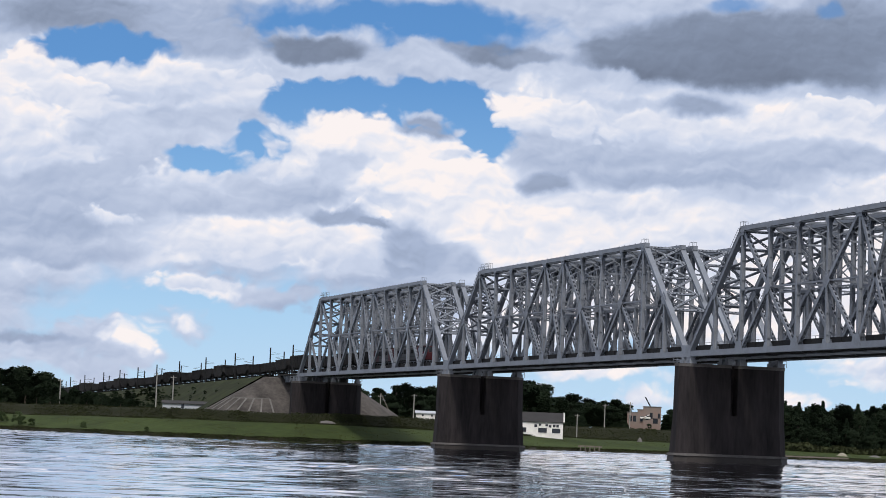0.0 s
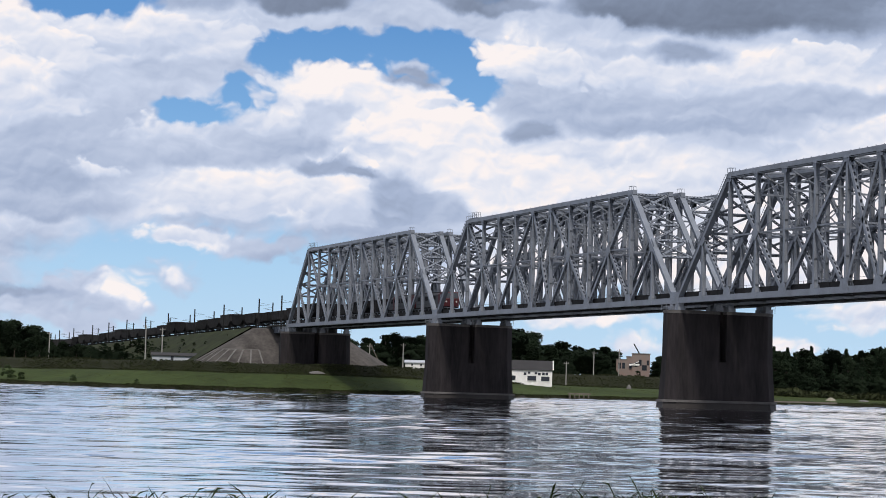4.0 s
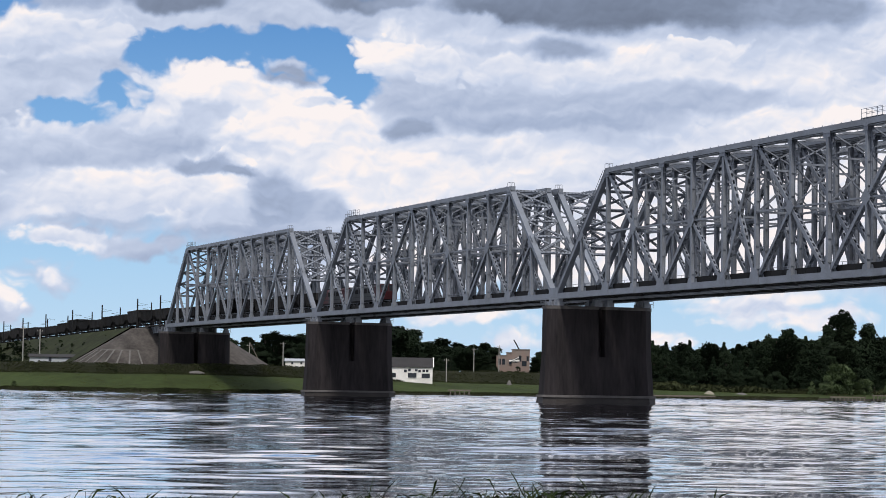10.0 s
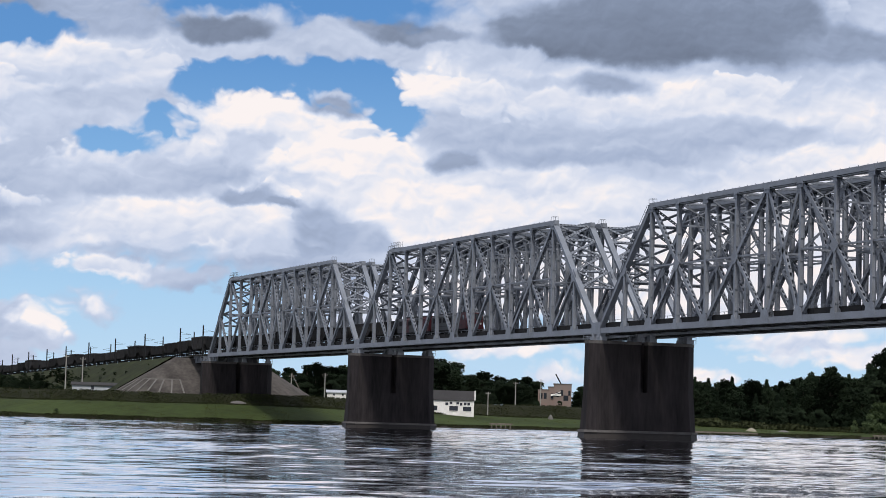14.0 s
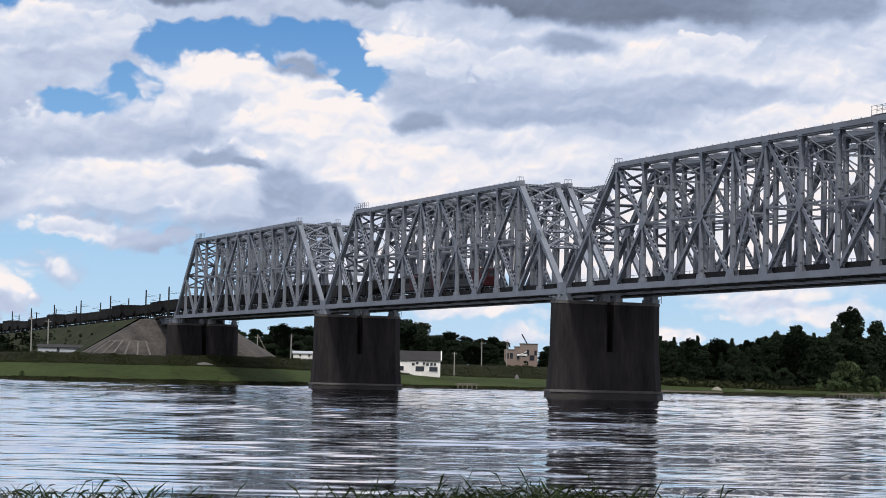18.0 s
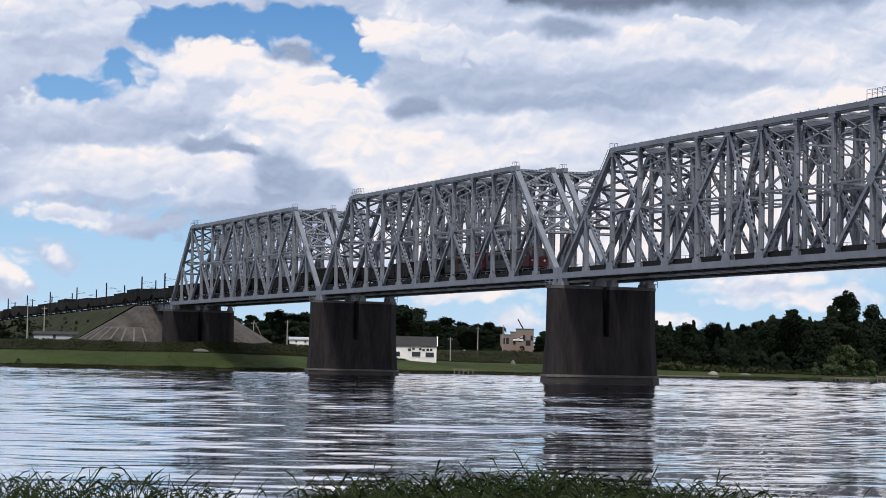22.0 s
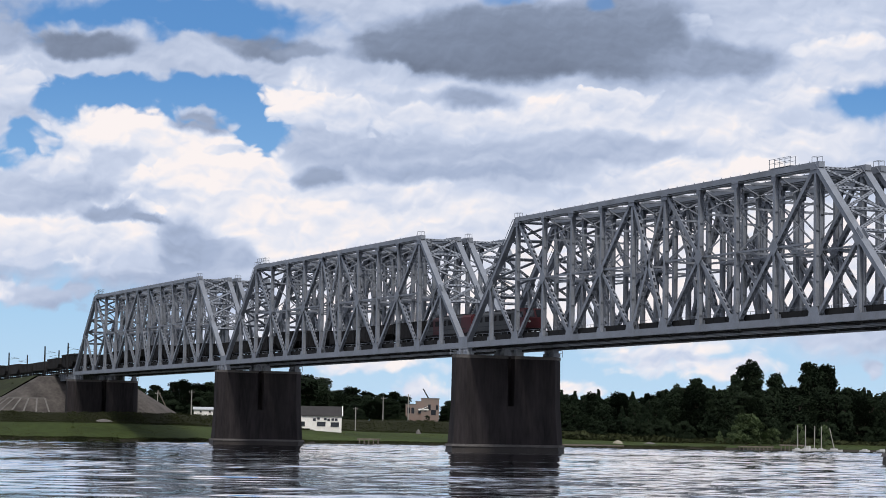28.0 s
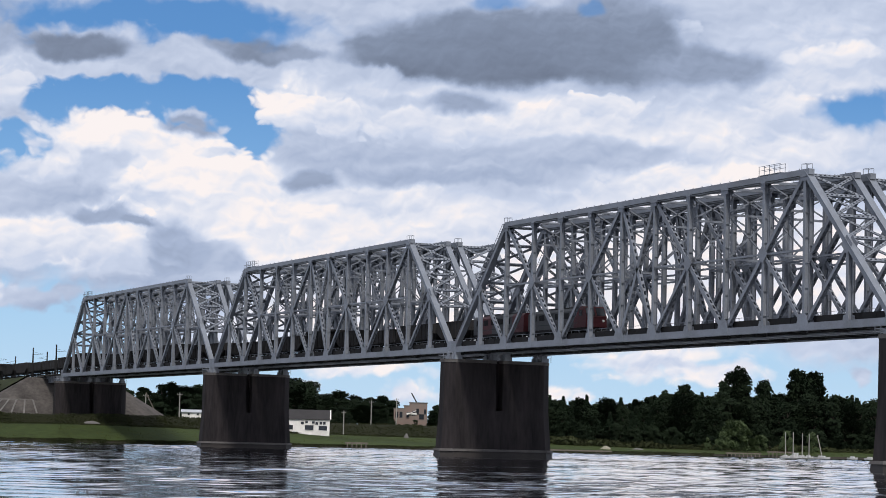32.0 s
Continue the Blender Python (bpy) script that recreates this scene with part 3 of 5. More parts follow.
def make_ground():
    angles = [-96 + 0.3 * i for i in range(int(54 / 0.3) + 1)]
    angles += [-42 + 6 * i for i in range(1, 51)]
    steps = (-60, -30, -6, -2, -0.5, 0, 1.2, 3, 6, 12, 20, 30, 40, 50, 56, 60, 64, 68, 78, 90, 120, 200, 350, 700, 1500, 3600)
    narrow = {a: ramp_at(NARROW, a) for a in angles}
    verts, faces = [], []
    near = (0.4, 6, 11, 15, 18, 26, 45, 120, 300)
    for a in angles:
        fwd = math.cos(radians(a + 69))
        d = (math.sin(radians(a)), math.cos(radians(a)))
        for r in near:
            if fwd > 0.12:
                z = ramp_at(((0, 0.35), (7, 0.2), (10, -0.3), (22, -1.0), (60, -3)), r * fwd)
            else:
                z = 0.35 + 0.012 * r
            verts.append((EYE.x + d[0] * r, EYE.y + d[1] * r, z))
        for s in steps:
            if fwd > 0.12:
                q = s * narrow[a] if 0 < s <= 68 else (s - 68 + 68 * narrow[a] if s > 68 else s)
                r = shore_r(a) + q
                z = bank_z(a, q)
            else:
                r = 420 + (s + 60) * 1.0
                z = 5.0 + s * 0.002
            verts.append((EYE.x + d[0] * r, EYE.y + d[1] * r, z))
    n = len(near) + len(steps)
    k = len(angles)
    verts.append((EYE.x, EYE.y, 0.36))
    faces += [(len(verts) - 1, i * n, ((i + 1) % k) * n) for i in range(k)]
    caps = len(faces)
    for i in range(k):
        j = (i + 1) % k
        for q in range(n - 1):
            faces.append((i * n + q, i * n + q + 1, j * n + q + 1, j * n + q))
    me = bpy.data.meshes.new("ground")
    me.from_pydata(verts, [], faces)
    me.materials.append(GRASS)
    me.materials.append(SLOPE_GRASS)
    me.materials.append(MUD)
    for p in me.polygons:
        if p.index < caps:
            p.material_index = 2
            continue
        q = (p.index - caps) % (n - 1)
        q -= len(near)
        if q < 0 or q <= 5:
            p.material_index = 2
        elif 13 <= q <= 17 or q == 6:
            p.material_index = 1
    me.polygons.foreach_set("use_smooth", [True] * len(me.polygons))
    thing("ground", "grassy river bank with a low dike", "ground", data=me, kind="structure")


make_ground()


def make_water():
    """The river: a sheet of small waves where the eye rests on it, and still water round it."""
    rng = np.random.default_rng(4)
    cols, lo_a, hi_a = 520, -97.0, -36.0
    radii = [22.0]
    while radii[-1] < 1000:
        radii.append(radii[-1] + (0.20 if radii[-1] < 60 else 0.30 if radii[-1] < 150 else 0.55 if radii[-1] < 420 else 0.8 if radii[-1] < 640 else 2.4))
    rr = np.array(radii)
    aa = np.radians(np.linspace(lo_a, hi_a, cols))
    R, A = np.meshgrid(rr, aa, indexing="ij")
    X, Y = EYE.x + R * np.sin(A), EYE.y + R * np.cos(A)
    Z = np.zeros_like(X)
    wind = radians(105)
    for i in range(72):
        lam = 0.55 * (6.0 / 0.55) ** rng.random()
        t = wind + rng.normal(0, 0.55)
        k = 2 * math.pi / lam
        amp = 0.00092 * lam * (0.4 + rng.random())
        ph = rng.random() * 6.28
        fade = np.clip((lam - 0.25 - R * 0.0022) / 0.6, 0, 1)
        Z += amp * fade * np.sin(k * (X * math.sin(t) + Y * math.cos(t)) + ph)
    # calmer and rougher patches drift over the surface
    patch = np.zeros_like(X)
    for i in range(14):
        lam = rng.uniform(25, 90)
        t = rng.random() * 6.28
        patch += np.sin(2 * math.pi / lam * (X * math.sin(t) * 1.6 + Y * math.cos(t)) + rng.random() * 6.28)
    # beyond 335 m waves are steepened to fit the camera's view: brighter reflections
    Z *= (0.95 + 0.30 * np.tanh(patch / 2.2)) * (1 + 2.2 * np.clip((R - 335) / 140, 0, 1))
    n0, n1 = X.shape
    verts = np.stack([X, Y, Z + 0.22], -1).reshape(-1, 3)
    idx = np.arange(n0 * n1).reshape(n0, n1)
    quads = np.stack([idx[:-1, :-1], idx[:-1, 1:], idx[1:, 1:], idx[1:, :-1]], -1).reshape(-1, 4)
    me = bpy.data.meshes.new("water")
    me.vertices.add(len(verts))
    me.vertices.foreach_set("co", verts.astype(np.float32).ravel())
    me.loops.add(quads.size)
    me.loops.foreach_set("vertex_index", quads.astype(np.int32).ravel())
    me.polygons.add(len(quads))
    me.polygons.foreach_set("loop_start", np.arange(0, quads.size, 4, dtype=np.int32))
    me.polygons.foreach_set("loop_total", np.full(len(quads), 4, dtype=np.int32))
    me.polygons.foreach_set("use_smooth", np.ones(len(quads), dtype=bool))
    me.update(calc_edges=True)
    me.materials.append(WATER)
    waves = thing("water", "wide rippling grey river reflecting the clouds", "river", data=me, kind="structure")
    b = Build()
    ring = [(EYE.x + 4300 * math.cos(2 * math.pi * i / 48), EYE.y + 4300 * math.sin(2 * math.pi * i / 48), 0.02) for i in range(48)]
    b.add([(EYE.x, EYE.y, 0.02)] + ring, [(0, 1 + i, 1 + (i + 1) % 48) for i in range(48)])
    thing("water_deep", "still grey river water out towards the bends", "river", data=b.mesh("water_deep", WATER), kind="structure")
    return waves


waves = make_water()

# ---- the bridge ----
P = 8.46            # panel
N = 13
LEN = P * N
H = 16.55           # between the chords
W = 5.84            # between the two trusses of a span
GAP = 0.91          # between spans
CHORD = 15.37       # height of the lower chord above the water
PITCH = LEN + GAP
SECOND = W + 1.95   # from the first line's span to the second's
RAIL_Z = 0.62       # rail head above the lower chord


def at(k, h, y=0.0):
    return (k * P, y, h * H)


def make_span():
    span = thing("truss_span", "grey riveted steel through-truss span with laced diagonals", "bridge span", group="bridge spans")
    mesh = {}
    b = Build()
    b.beam(at(1.95, 1), at(11.11, 1), 0.72, 0.64, off=(0, 0, 0.07))
    b.beam(at(1.95, 1, 0), at(11.11, 1, 0), 0.95, 0.05, off=(0, 0, -0.42))
    for i in range(36):
        b.box((2 * P + (i + 0.5) * 9 * P / 36, -0.30, H + 0.45), (0.10, 0.05, 0.14))
    for k in range(2, 12):
        for s in (-1, 1):
            b.box((k * P, s * 0.37, H - 0.35), (1.5 if k in (2, 4, 6, 7, 9, 11) else 0.95, 0.03, 1.1))
    mesh["top_chord"] = b.mesh("top_chord", STEEL)
    b = Build()
    b.beam(at(-0.03, 0), at(13.03, 0), 0.72, 0.80)
    for k in range(1, 13):
        for s in (-1, 1):
            big = k in (2, 4, 6, 7, 9, 11)
            x, w0, w1 = k * P, (1.15 if big else 0.6), (0.75 if big else 0.42)
            hh = 1.35 if big else 0.95
            y = s * 0.375
            b.add([(x - w0, y - 0.015, -0.38), (x + w0, y - 0.015, -0.38), (x + w0, y - 0.015, 0.35), (x + w1, y - 0.015, hh), (x - w1, y - 0.015, hh), (x - w0, y - 0.015, 0.35),
                   (x - w0, y + 0.015, -0.38), (x + w0, y + 0.015, -0.38), (x + w0, y + 0.015, 0.35), (x + w1, y + 0.015, hh), (x - w1, y + 0.015, hh), (x - w0, y + 0.015, 0.35)],
                  [(0, 1, 2, 3, 4, 5), (11, 10, 9, 8, 7, 6)] + [(i, 6 + i, 6 + (i + 1) % 6, (i + 1) % 6) for i in range(6)])
    mesh["bottom_chord"] = b.mesh("bottom_chord", STEEL)
    for name, k0, k1 in (("post_l", 0, 2), ("post_r", 13, 11)):
        b = Build()
        b.beam(at(k0, 0), at(k1, 1), 0.72, 0.58)
        b.beam(at(k0, 0), at(k1, 1), 0.86, 0.05, off=(0, 0, 0.31 if k0 == 0 else -0.31))
        for s in (-1, 1):
            b.box((k0 * P + (0.3 if k0 == 0 else -0.3), s * 0.42, 0.35), (1.6, 0.03, 1.7))
        mesh[name] = b.mesh("end_post", STEEL)
    b = Build()
    for y in (-0.26, 0.26):
        b.box((0, y, H / 2), (0.46, 0.05, H - 0.5))
    b.box((0, 0, H / 2), (0.06, 0.47, H - 0.5))
    for i in range(6):
        b.box((0, 0, 1.5 + 2.7 * i), (0.42, 0.47, 0.05))
    mesh["vertical"] = b.mesh("vertical", STEEL)
    b = Build()
    for y in (-0.25, 0.25):
        b.box((0, y, H / 4 + 0.1), (0.44, 0.05, H / 2 - 0.2))
    b.box((0, 0, H / 4 + 0.1), (0.06, 0.45, H / 2 - 0.2))
    mesh["hanger"] = b.mesh("hanger", STEEL)
    diag = [(2, 1, 4, 0), (4, 0, 6, 1), (6, 1, 7, 0), (6, 0, 7, 1), (7, 1, 9, 0), (9, 0, 11, 1)]
    diag_meshes = []
    for a, ha, c, hc in diag:
        b = Build()
        b.laced(at(a, ha), at(c, hc), 0.50, 0.50, 1.0, 0.42)
        diag_meshes.append(b.mesh("diagonal", STEEL))
    sub = [(1, 2), (3, 2), (5, 6), (8, 7), (10, 11), (12, 11)]
    sub_meshes = []
    for k, foot in sub:
        b = Build()
        b.laced(at(k, 0.5), at(foot, 0), 0.46, 0.40, 0.95, 0.38)
        for s in (-1, 1):
            b.box((k * P, s * 0.34, H / 2), (1.5, 0.03, 1.5), Matrix.Rotation(radians(45), 3, "Y"))
        sub_meshes.append(b.mesh("sub_diagonal", STEEL))
    b = Build()
    b.laced((0, 0, 0), (P, 0, 0), 0.34, 0.20, 1.2, 0.4)
    mesh["mid_strut"] = b.mesh("mid_strut", STEEL)
    for y in (0, W):
        part("top_chord", mesh["top_chord"], span, at=(0, y, 0))
        part("bottom_chord", mesh["bottom_chord"], span, at=(0, y, 0))
        part("end_post", mesh["post_l"], span, at=(0, y, 0))
        part("end_post", mesh["post_r"], span, at=(0, y, 0))
        for k in range(1, 13):
            part("vertical", mesh["hanger" if k in (1, 12) else "vertical"], span, at=(k * P, y, 0))
        for m in diag_meshes:
            part("diagonal", m, span, at=(0, y, 0))
        for m in sub_meshes:
            part("sub_diagonal", m, span, at=(0, y, 0))
        for k in (2, 3, 4, 5, 7, 8, 9, 10):
            part("mid_strut", mesh["mid_strut"], span, at=(k * P, y, H / 2))
    # portals: crossed bars between the end posts
    for k0, k1 in ((0, 2), (13, 11)):
        b = Build()
        def pp(s, y):
            return Vector(((k0 + (k1 - k0) * s) * P, y, s * H))
        nrm = pp(1, 0) - pp(0, 0)
        cuts = (0.40, 0.55, 0.70, 0.845, 0.985)
        for c in cuts:
            b.laced(pp(c, 0.3), pp(c, W - 0.3), 0.42, 0.20, 0.62, 0.30, side=nrm)
        for c0, c1 in zip(cuts, cuts[1:]):
            b.laced(pp(c0, 0.3), pp(c1, W - 0.3), 0.36, 0.14, 0.62, 0.30, side=nrm)
            b.laced(pp(c1, 0.3), pp(c0, W - 0.3), 0.36, 0.12, 0.62, 0.30, side=nrm)
        part("portal_brace", b.mesh("portal_brace", STEEL), span)
    # sway frames across the span
    b = Build()
    for z in (H - 0.25, H - 3.2, H / 2):
        b.laced((0, 0.3, z), (0, W - 0.3, z), 0.22, 0.24, 0.7, 0.24, side=(1, 0, 0))
    for z0, z1 in ((H - 0.4, H - 3.0), (H - 3.4, H / 2 + 0.2)):
        b.laced((0, 0.3, z0), (0, W - 0.3, z1), 0.15, 0.14, 0.6, 0.2, side=(1, 0, 0))
        b.laced((0, 0.3, z1), (0, W - 0.3, z0), 0.15, 0.14, 0.6, 0.2, side=(1, 0, 0))
    sway = b.mesh("sway_frame", STEEL)
    for k in range(3, 11):
        part("sway_frame", sway, span, at=(k * P, 0, 0))
    b = Build()
    b.laced((0, 0.2, H - 0.1), (P, W - 0.2, H - 0.1), 0.18, 0.14, 0.7, 0.24, side=(0, 0, 1))
    b.laced((0, W - 0.2, H - 0.1), (P, 0.2, H - 0.1), 0.18, 0.14, 0.7, 0.24, side=(0, 0, 1))
    top = b.mesh("top_lateral", STEEL)
    for k in range(2, 11):
        part("top_lateral", top, span, at=(k * P, 0, 0))
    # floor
    # the shade under the deck is put into the floor's near-black colour
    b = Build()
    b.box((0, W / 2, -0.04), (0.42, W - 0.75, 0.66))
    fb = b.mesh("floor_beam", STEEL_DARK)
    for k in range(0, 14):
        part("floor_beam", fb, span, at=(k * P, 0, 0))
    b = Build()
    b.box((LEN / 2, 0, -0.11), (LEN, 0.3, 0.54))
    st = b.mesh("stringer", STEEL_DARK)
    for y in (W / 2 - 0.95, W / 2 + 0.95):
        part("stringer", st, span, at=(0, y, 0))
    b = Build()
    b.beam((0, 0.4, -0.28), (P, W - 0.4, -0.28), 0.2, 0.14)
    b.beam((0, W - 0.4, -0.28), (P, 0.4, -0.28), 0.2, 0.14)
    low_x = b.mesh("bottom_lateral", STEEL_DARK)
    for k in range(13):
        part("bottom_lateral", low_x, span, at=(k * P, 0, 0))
    b = Build()
    for i in range(200):
        b.box(((i + 0.5) * LEN / 200, W / 2, 0.30), (0.24, 3.2, 0.24))
    part("sleepers", b.mesh("sleepers", SLEEPER), span, kind="stuff")
    b = Build()
    b.box((LEN / 2, 0, RAIL_Z - 0.09), (LEN + GAP, 0.075, 0.18))
    rl = b.mesh("rail", RAIL)
    for y in (W / 2 - 0.76, W / 2 + 0.76):
        part("rail", rl, span, at=(0, y, 0))
    # walkways beside the track
    b = Build()
    b.box((LEN / 2, 0, 0.42), (LEN, 0.75, 0.08))
    wk = b.mesh("walkway", TIMBER)
    b = Build()
    for i in range(53):
        b.box((i * LEN / 52, 0, 0.98), (0.05, 0.05, 1.05))
    for z in (1.0, 1.5):
        b.box((LEN / 2, 0, z), (LEN, 0.045, 0.045))
    hr = b.mesh("handrail", STEEL)
    for y in (0.85, W - 0.85):
        part("walkway", wk, span, at=(0, y, 0))
        part("handrail", hr, span, at=(0, y - 0.3 if y < 1 else y + 0.3, 0))
    # dark strip added over the chord in place of the shaded deck behind
    b = Build()
    b.box((LEN / 2, 0, 0.80), (LEN - 0.4, 0.10, 0.72))
    for i in range(40):
        b.box(((i + 0.5) * LEN / 40, -0.07, 0.80), (0.08, 0.05, 0.72))
    shade_strip = b.mesh("cable_trough", STEEL_DARK)
    for y in (0.5, W - 0.5):
        part("cable_trough", shade_strip, span, at=(0, y, 0))
    # inspection platforms on the upper chord
    b = Build()
    b.box((0, 0, 0), (4.6, 0.7, 0.06))
    for i in range(5):
        for y in (-0.33, 0.33):
            b.box((-2.2 + 1.1 * i, y, 0.5), (0.05, 0.05, 1.0))
    for y in (-0.33, 0.33):
        for z in (0.55, 1.0):
            b.box((0, y, z), (4.6, 0.04, 0.04))
    pf = b.mesh("inspection_platform", STEEL)
    # railed corners over the end posts
    b = Build()
    for x in (-0.5, 0.5):
        for y in (-0.35, 0.35):
            b.box((x, y, 0.30), (0.045, 0.045, 0.60))
        b.box((x, 0, 0.58), (0.04, 0.74, 0.04))
    for y in (-0.35, 0.35):
        b.box((0, y, 0.58), (1.0, 0.04, 0.04))
    rc = b.mesh("corner_railing", STEEL)
    for x in (2 * P, 11 * P):
        part("corner_railing", rc, span, at=(x, 0, H + 0.39))
    b = Build()
    for y in (-0.25, 0.25):
        b.beam(at(0.9, 0.46, y), at(1.96, 0.99, y), 0.05, 0.05)
    for i in range(30):
        s = 0.46 + i * 0.53 / 29
        b.box((2 * s * P - 0.02, 0, s * H), (0.04, 0.5, 0.04))
    ladder = b.mesh("access_ladder", STEEL)
    part("access_ladder", ladder, span, at=(-0.95, 0, 0.35))
    # bearings
    b = Build()
    b.box((0, 0, -0.62), (0.9, 0.85, 0.44))
    b.prism([(-0.75, -0.55), (0.75, -0.55), (0.75, 0.55), (-0.75, 0.55)], -1.37, -0.84, 0.0)
    bear = b.mesh("bearing", STEEL)
    for x in (0.55, LEN - 0.55):
        for y in (0, W):
            part("bearing", bear, span, at=(x, y, 0))
    return span, pf


span, platform = make_span()
span.location = (-PITCH, 0, CHORD)
for s, y in ((0, 0), (1, 0), (-1, SECOND), (0, SECOND), (1, SECOND)):
    made = copy_thing(span, pose(s * PITCH, y, CHORD))
    if y == 0:
        part("inspection_platform", platform, made, at=((2 * P + 3.0) if s == 0 else (11 * P - 7.2), 0, H + 0.5))
part("inspection_platform", platform, span, at=(2 * P + 2.6, 0, H + 0.5))

TOP = CHORD - 1.37
YN, YF = -1.74, SECOND + W + 1.05


def make_pier(x, foot, label):
    pier = thing("bridge_pier", label, "bridge pier", (x, 0, 0), "bridge piers")
    ym = (YN + YF) / 2

    def plan(y0, y1, a, c0, c1):
        return [(-a + c0 * 0.8, y0), (a - c0 * 0.8, y0), (a, y0 + c0), (a, y1 - c1), (a - c1 * 0.8, y1), (-a + c1 * 0.8, y1), (-a, y1 - c1), (-a, y0 + c0)]
    for y0, y1, c0, c1 in ((YN, ym - 0.55, 1.3, 0.05), (ym + 0.55, YF, 0.05, 1.3)):
        b = Build()
        b.prism(plan(y0, y1, 1.75, c0, c1), TOP - 7.2, TOP - 0.45, 0.06)
        part("shaft", b.mesh("shaft", STONE), pier)
        b = Build()
        b.prism(plan(y0 - 0.05, y1 + 0.05, 1.8, c0, c1), TOP - 0.45, TOP, 0.0)
        part("cap", b.mesh("cap", CAP), pier, "weathered bearing cap")
    b = Build()
    b.box((0, ym, TOP - 3.7), (0.7, 1.2, 7.0))
    part("web", b.mesh("web", STONE), pier)
    b = Build()
    b.prism(plan(YN - 0.06, YF + 0.06, 1.81, 1.3, 1.3), foot + 1.35, TOP - 7.2, 0.30)
    part("base_block", b.mesh("base_block", STONE), pier)
    b = Build()
    b.prism(plan(YN - 0.62, YF + 0.62, 2.37, 1.5, 1.5), foot + 1.0, foot + 1.35, 0.12)
    part("ledge", b.mesh("ledge", CAP), pier, "paler ledge over the footing")
    for y0, y1 in ((YN + 0.1, YN + 1.5), (YF - 1.5, YF - 0.1)):
        b = Build()
        for x in (-1.6, 1.6):
            for i in range(3):
                b.box((x, y0 + i * (y1 - y0) / 2, TOP + 0.5), (0.06, 0.06, 1.0))
            for z in (0.55, 0.97):
                b.box((x, (y0 + y1) / 2, TOP + z), (0.05, y1 - y0, 0.05))
        edge = y0 if y0 < 0 else y1
        for z in (0.55, 0.97):
            b.box((0, edge, TOP + z), (3.2, 0.05, 0.05))
        part("railing", b.mesh("railing", STEEL), pier, "grey steel railing round the bearings")
    b = Build()
    b.prism(plan(YN - 0.55, YF + 0.55, 2.3, 1.5, 1.5), foot - 3, foot + 1.0, 0.5)
    part("footing", b.mesh("footing", STONE_WET), pier, "wet darker footing at the waterline")


for i in range(3):
    make_pier(-GAP / 2 + i * PITCH, 0.0, "massive dark masonry pier standing in the river")
make_pier(-PITCH - GAP / 2, 4.6, "massive dark masonry pier on the grassy bank")

# approach: short plate girders from the bank pier to the abutment
ABUT = -134.0


def make_approach(y):
    ap = thing("girder_span", "short grey plate-girder span on the approach", "bridge span", (0, y, CHORD), "approach spans")
    x0, x1 = ABUT, -PITCH - 0.5
    for yy in (W / 2 - 1.0, W / 2 + 1.0):
        b = Build()
        b.box(((x0 + x1) / 2, 0, -0.62), (x1 - x0, 0.06, 1.5))
        for z in (-1.37, 0.13):
            b.box(((x0 + x1) / 2, 0, z), (x1 - x0, 0.42, 0.05))
        for i in range(14):
            b.box((x0 + (i + 0.5) * (x1 - x0) / 14, 0, -0.62), (0.05, 0.36, 1.45))
        part("girder", b.mesh("girder", STEEL), ap, at=(0, yy, 0))
    b = Build()
    b.box(((x0 + x1) / 2, W / 2, 0.30), (x1 - x0, 4.6, 0.26))
    part("deck", b.mesh("deck", SLEEPER), ap)
    for yy in (W / 2 - 0.76, W / 2 + 0.76):
        b = Build()
        b.box(((x0 + x1) / 2, yy, RAIL_Z - 0.09), (x1 - x0, 0.075, 0.18))
        part("rail", b.mesh("rail", RAIL), ap)


make_approach(0)
make_approach(SECOND)


def rail_z(x):
    """Height of the rails; the line falls towards the bank beyond the abutment."""
    d = max(0.0, -112.0 - x)
    return CHORD + RAIL_Z - 0.0105 * d * min(1.0, d / 40)


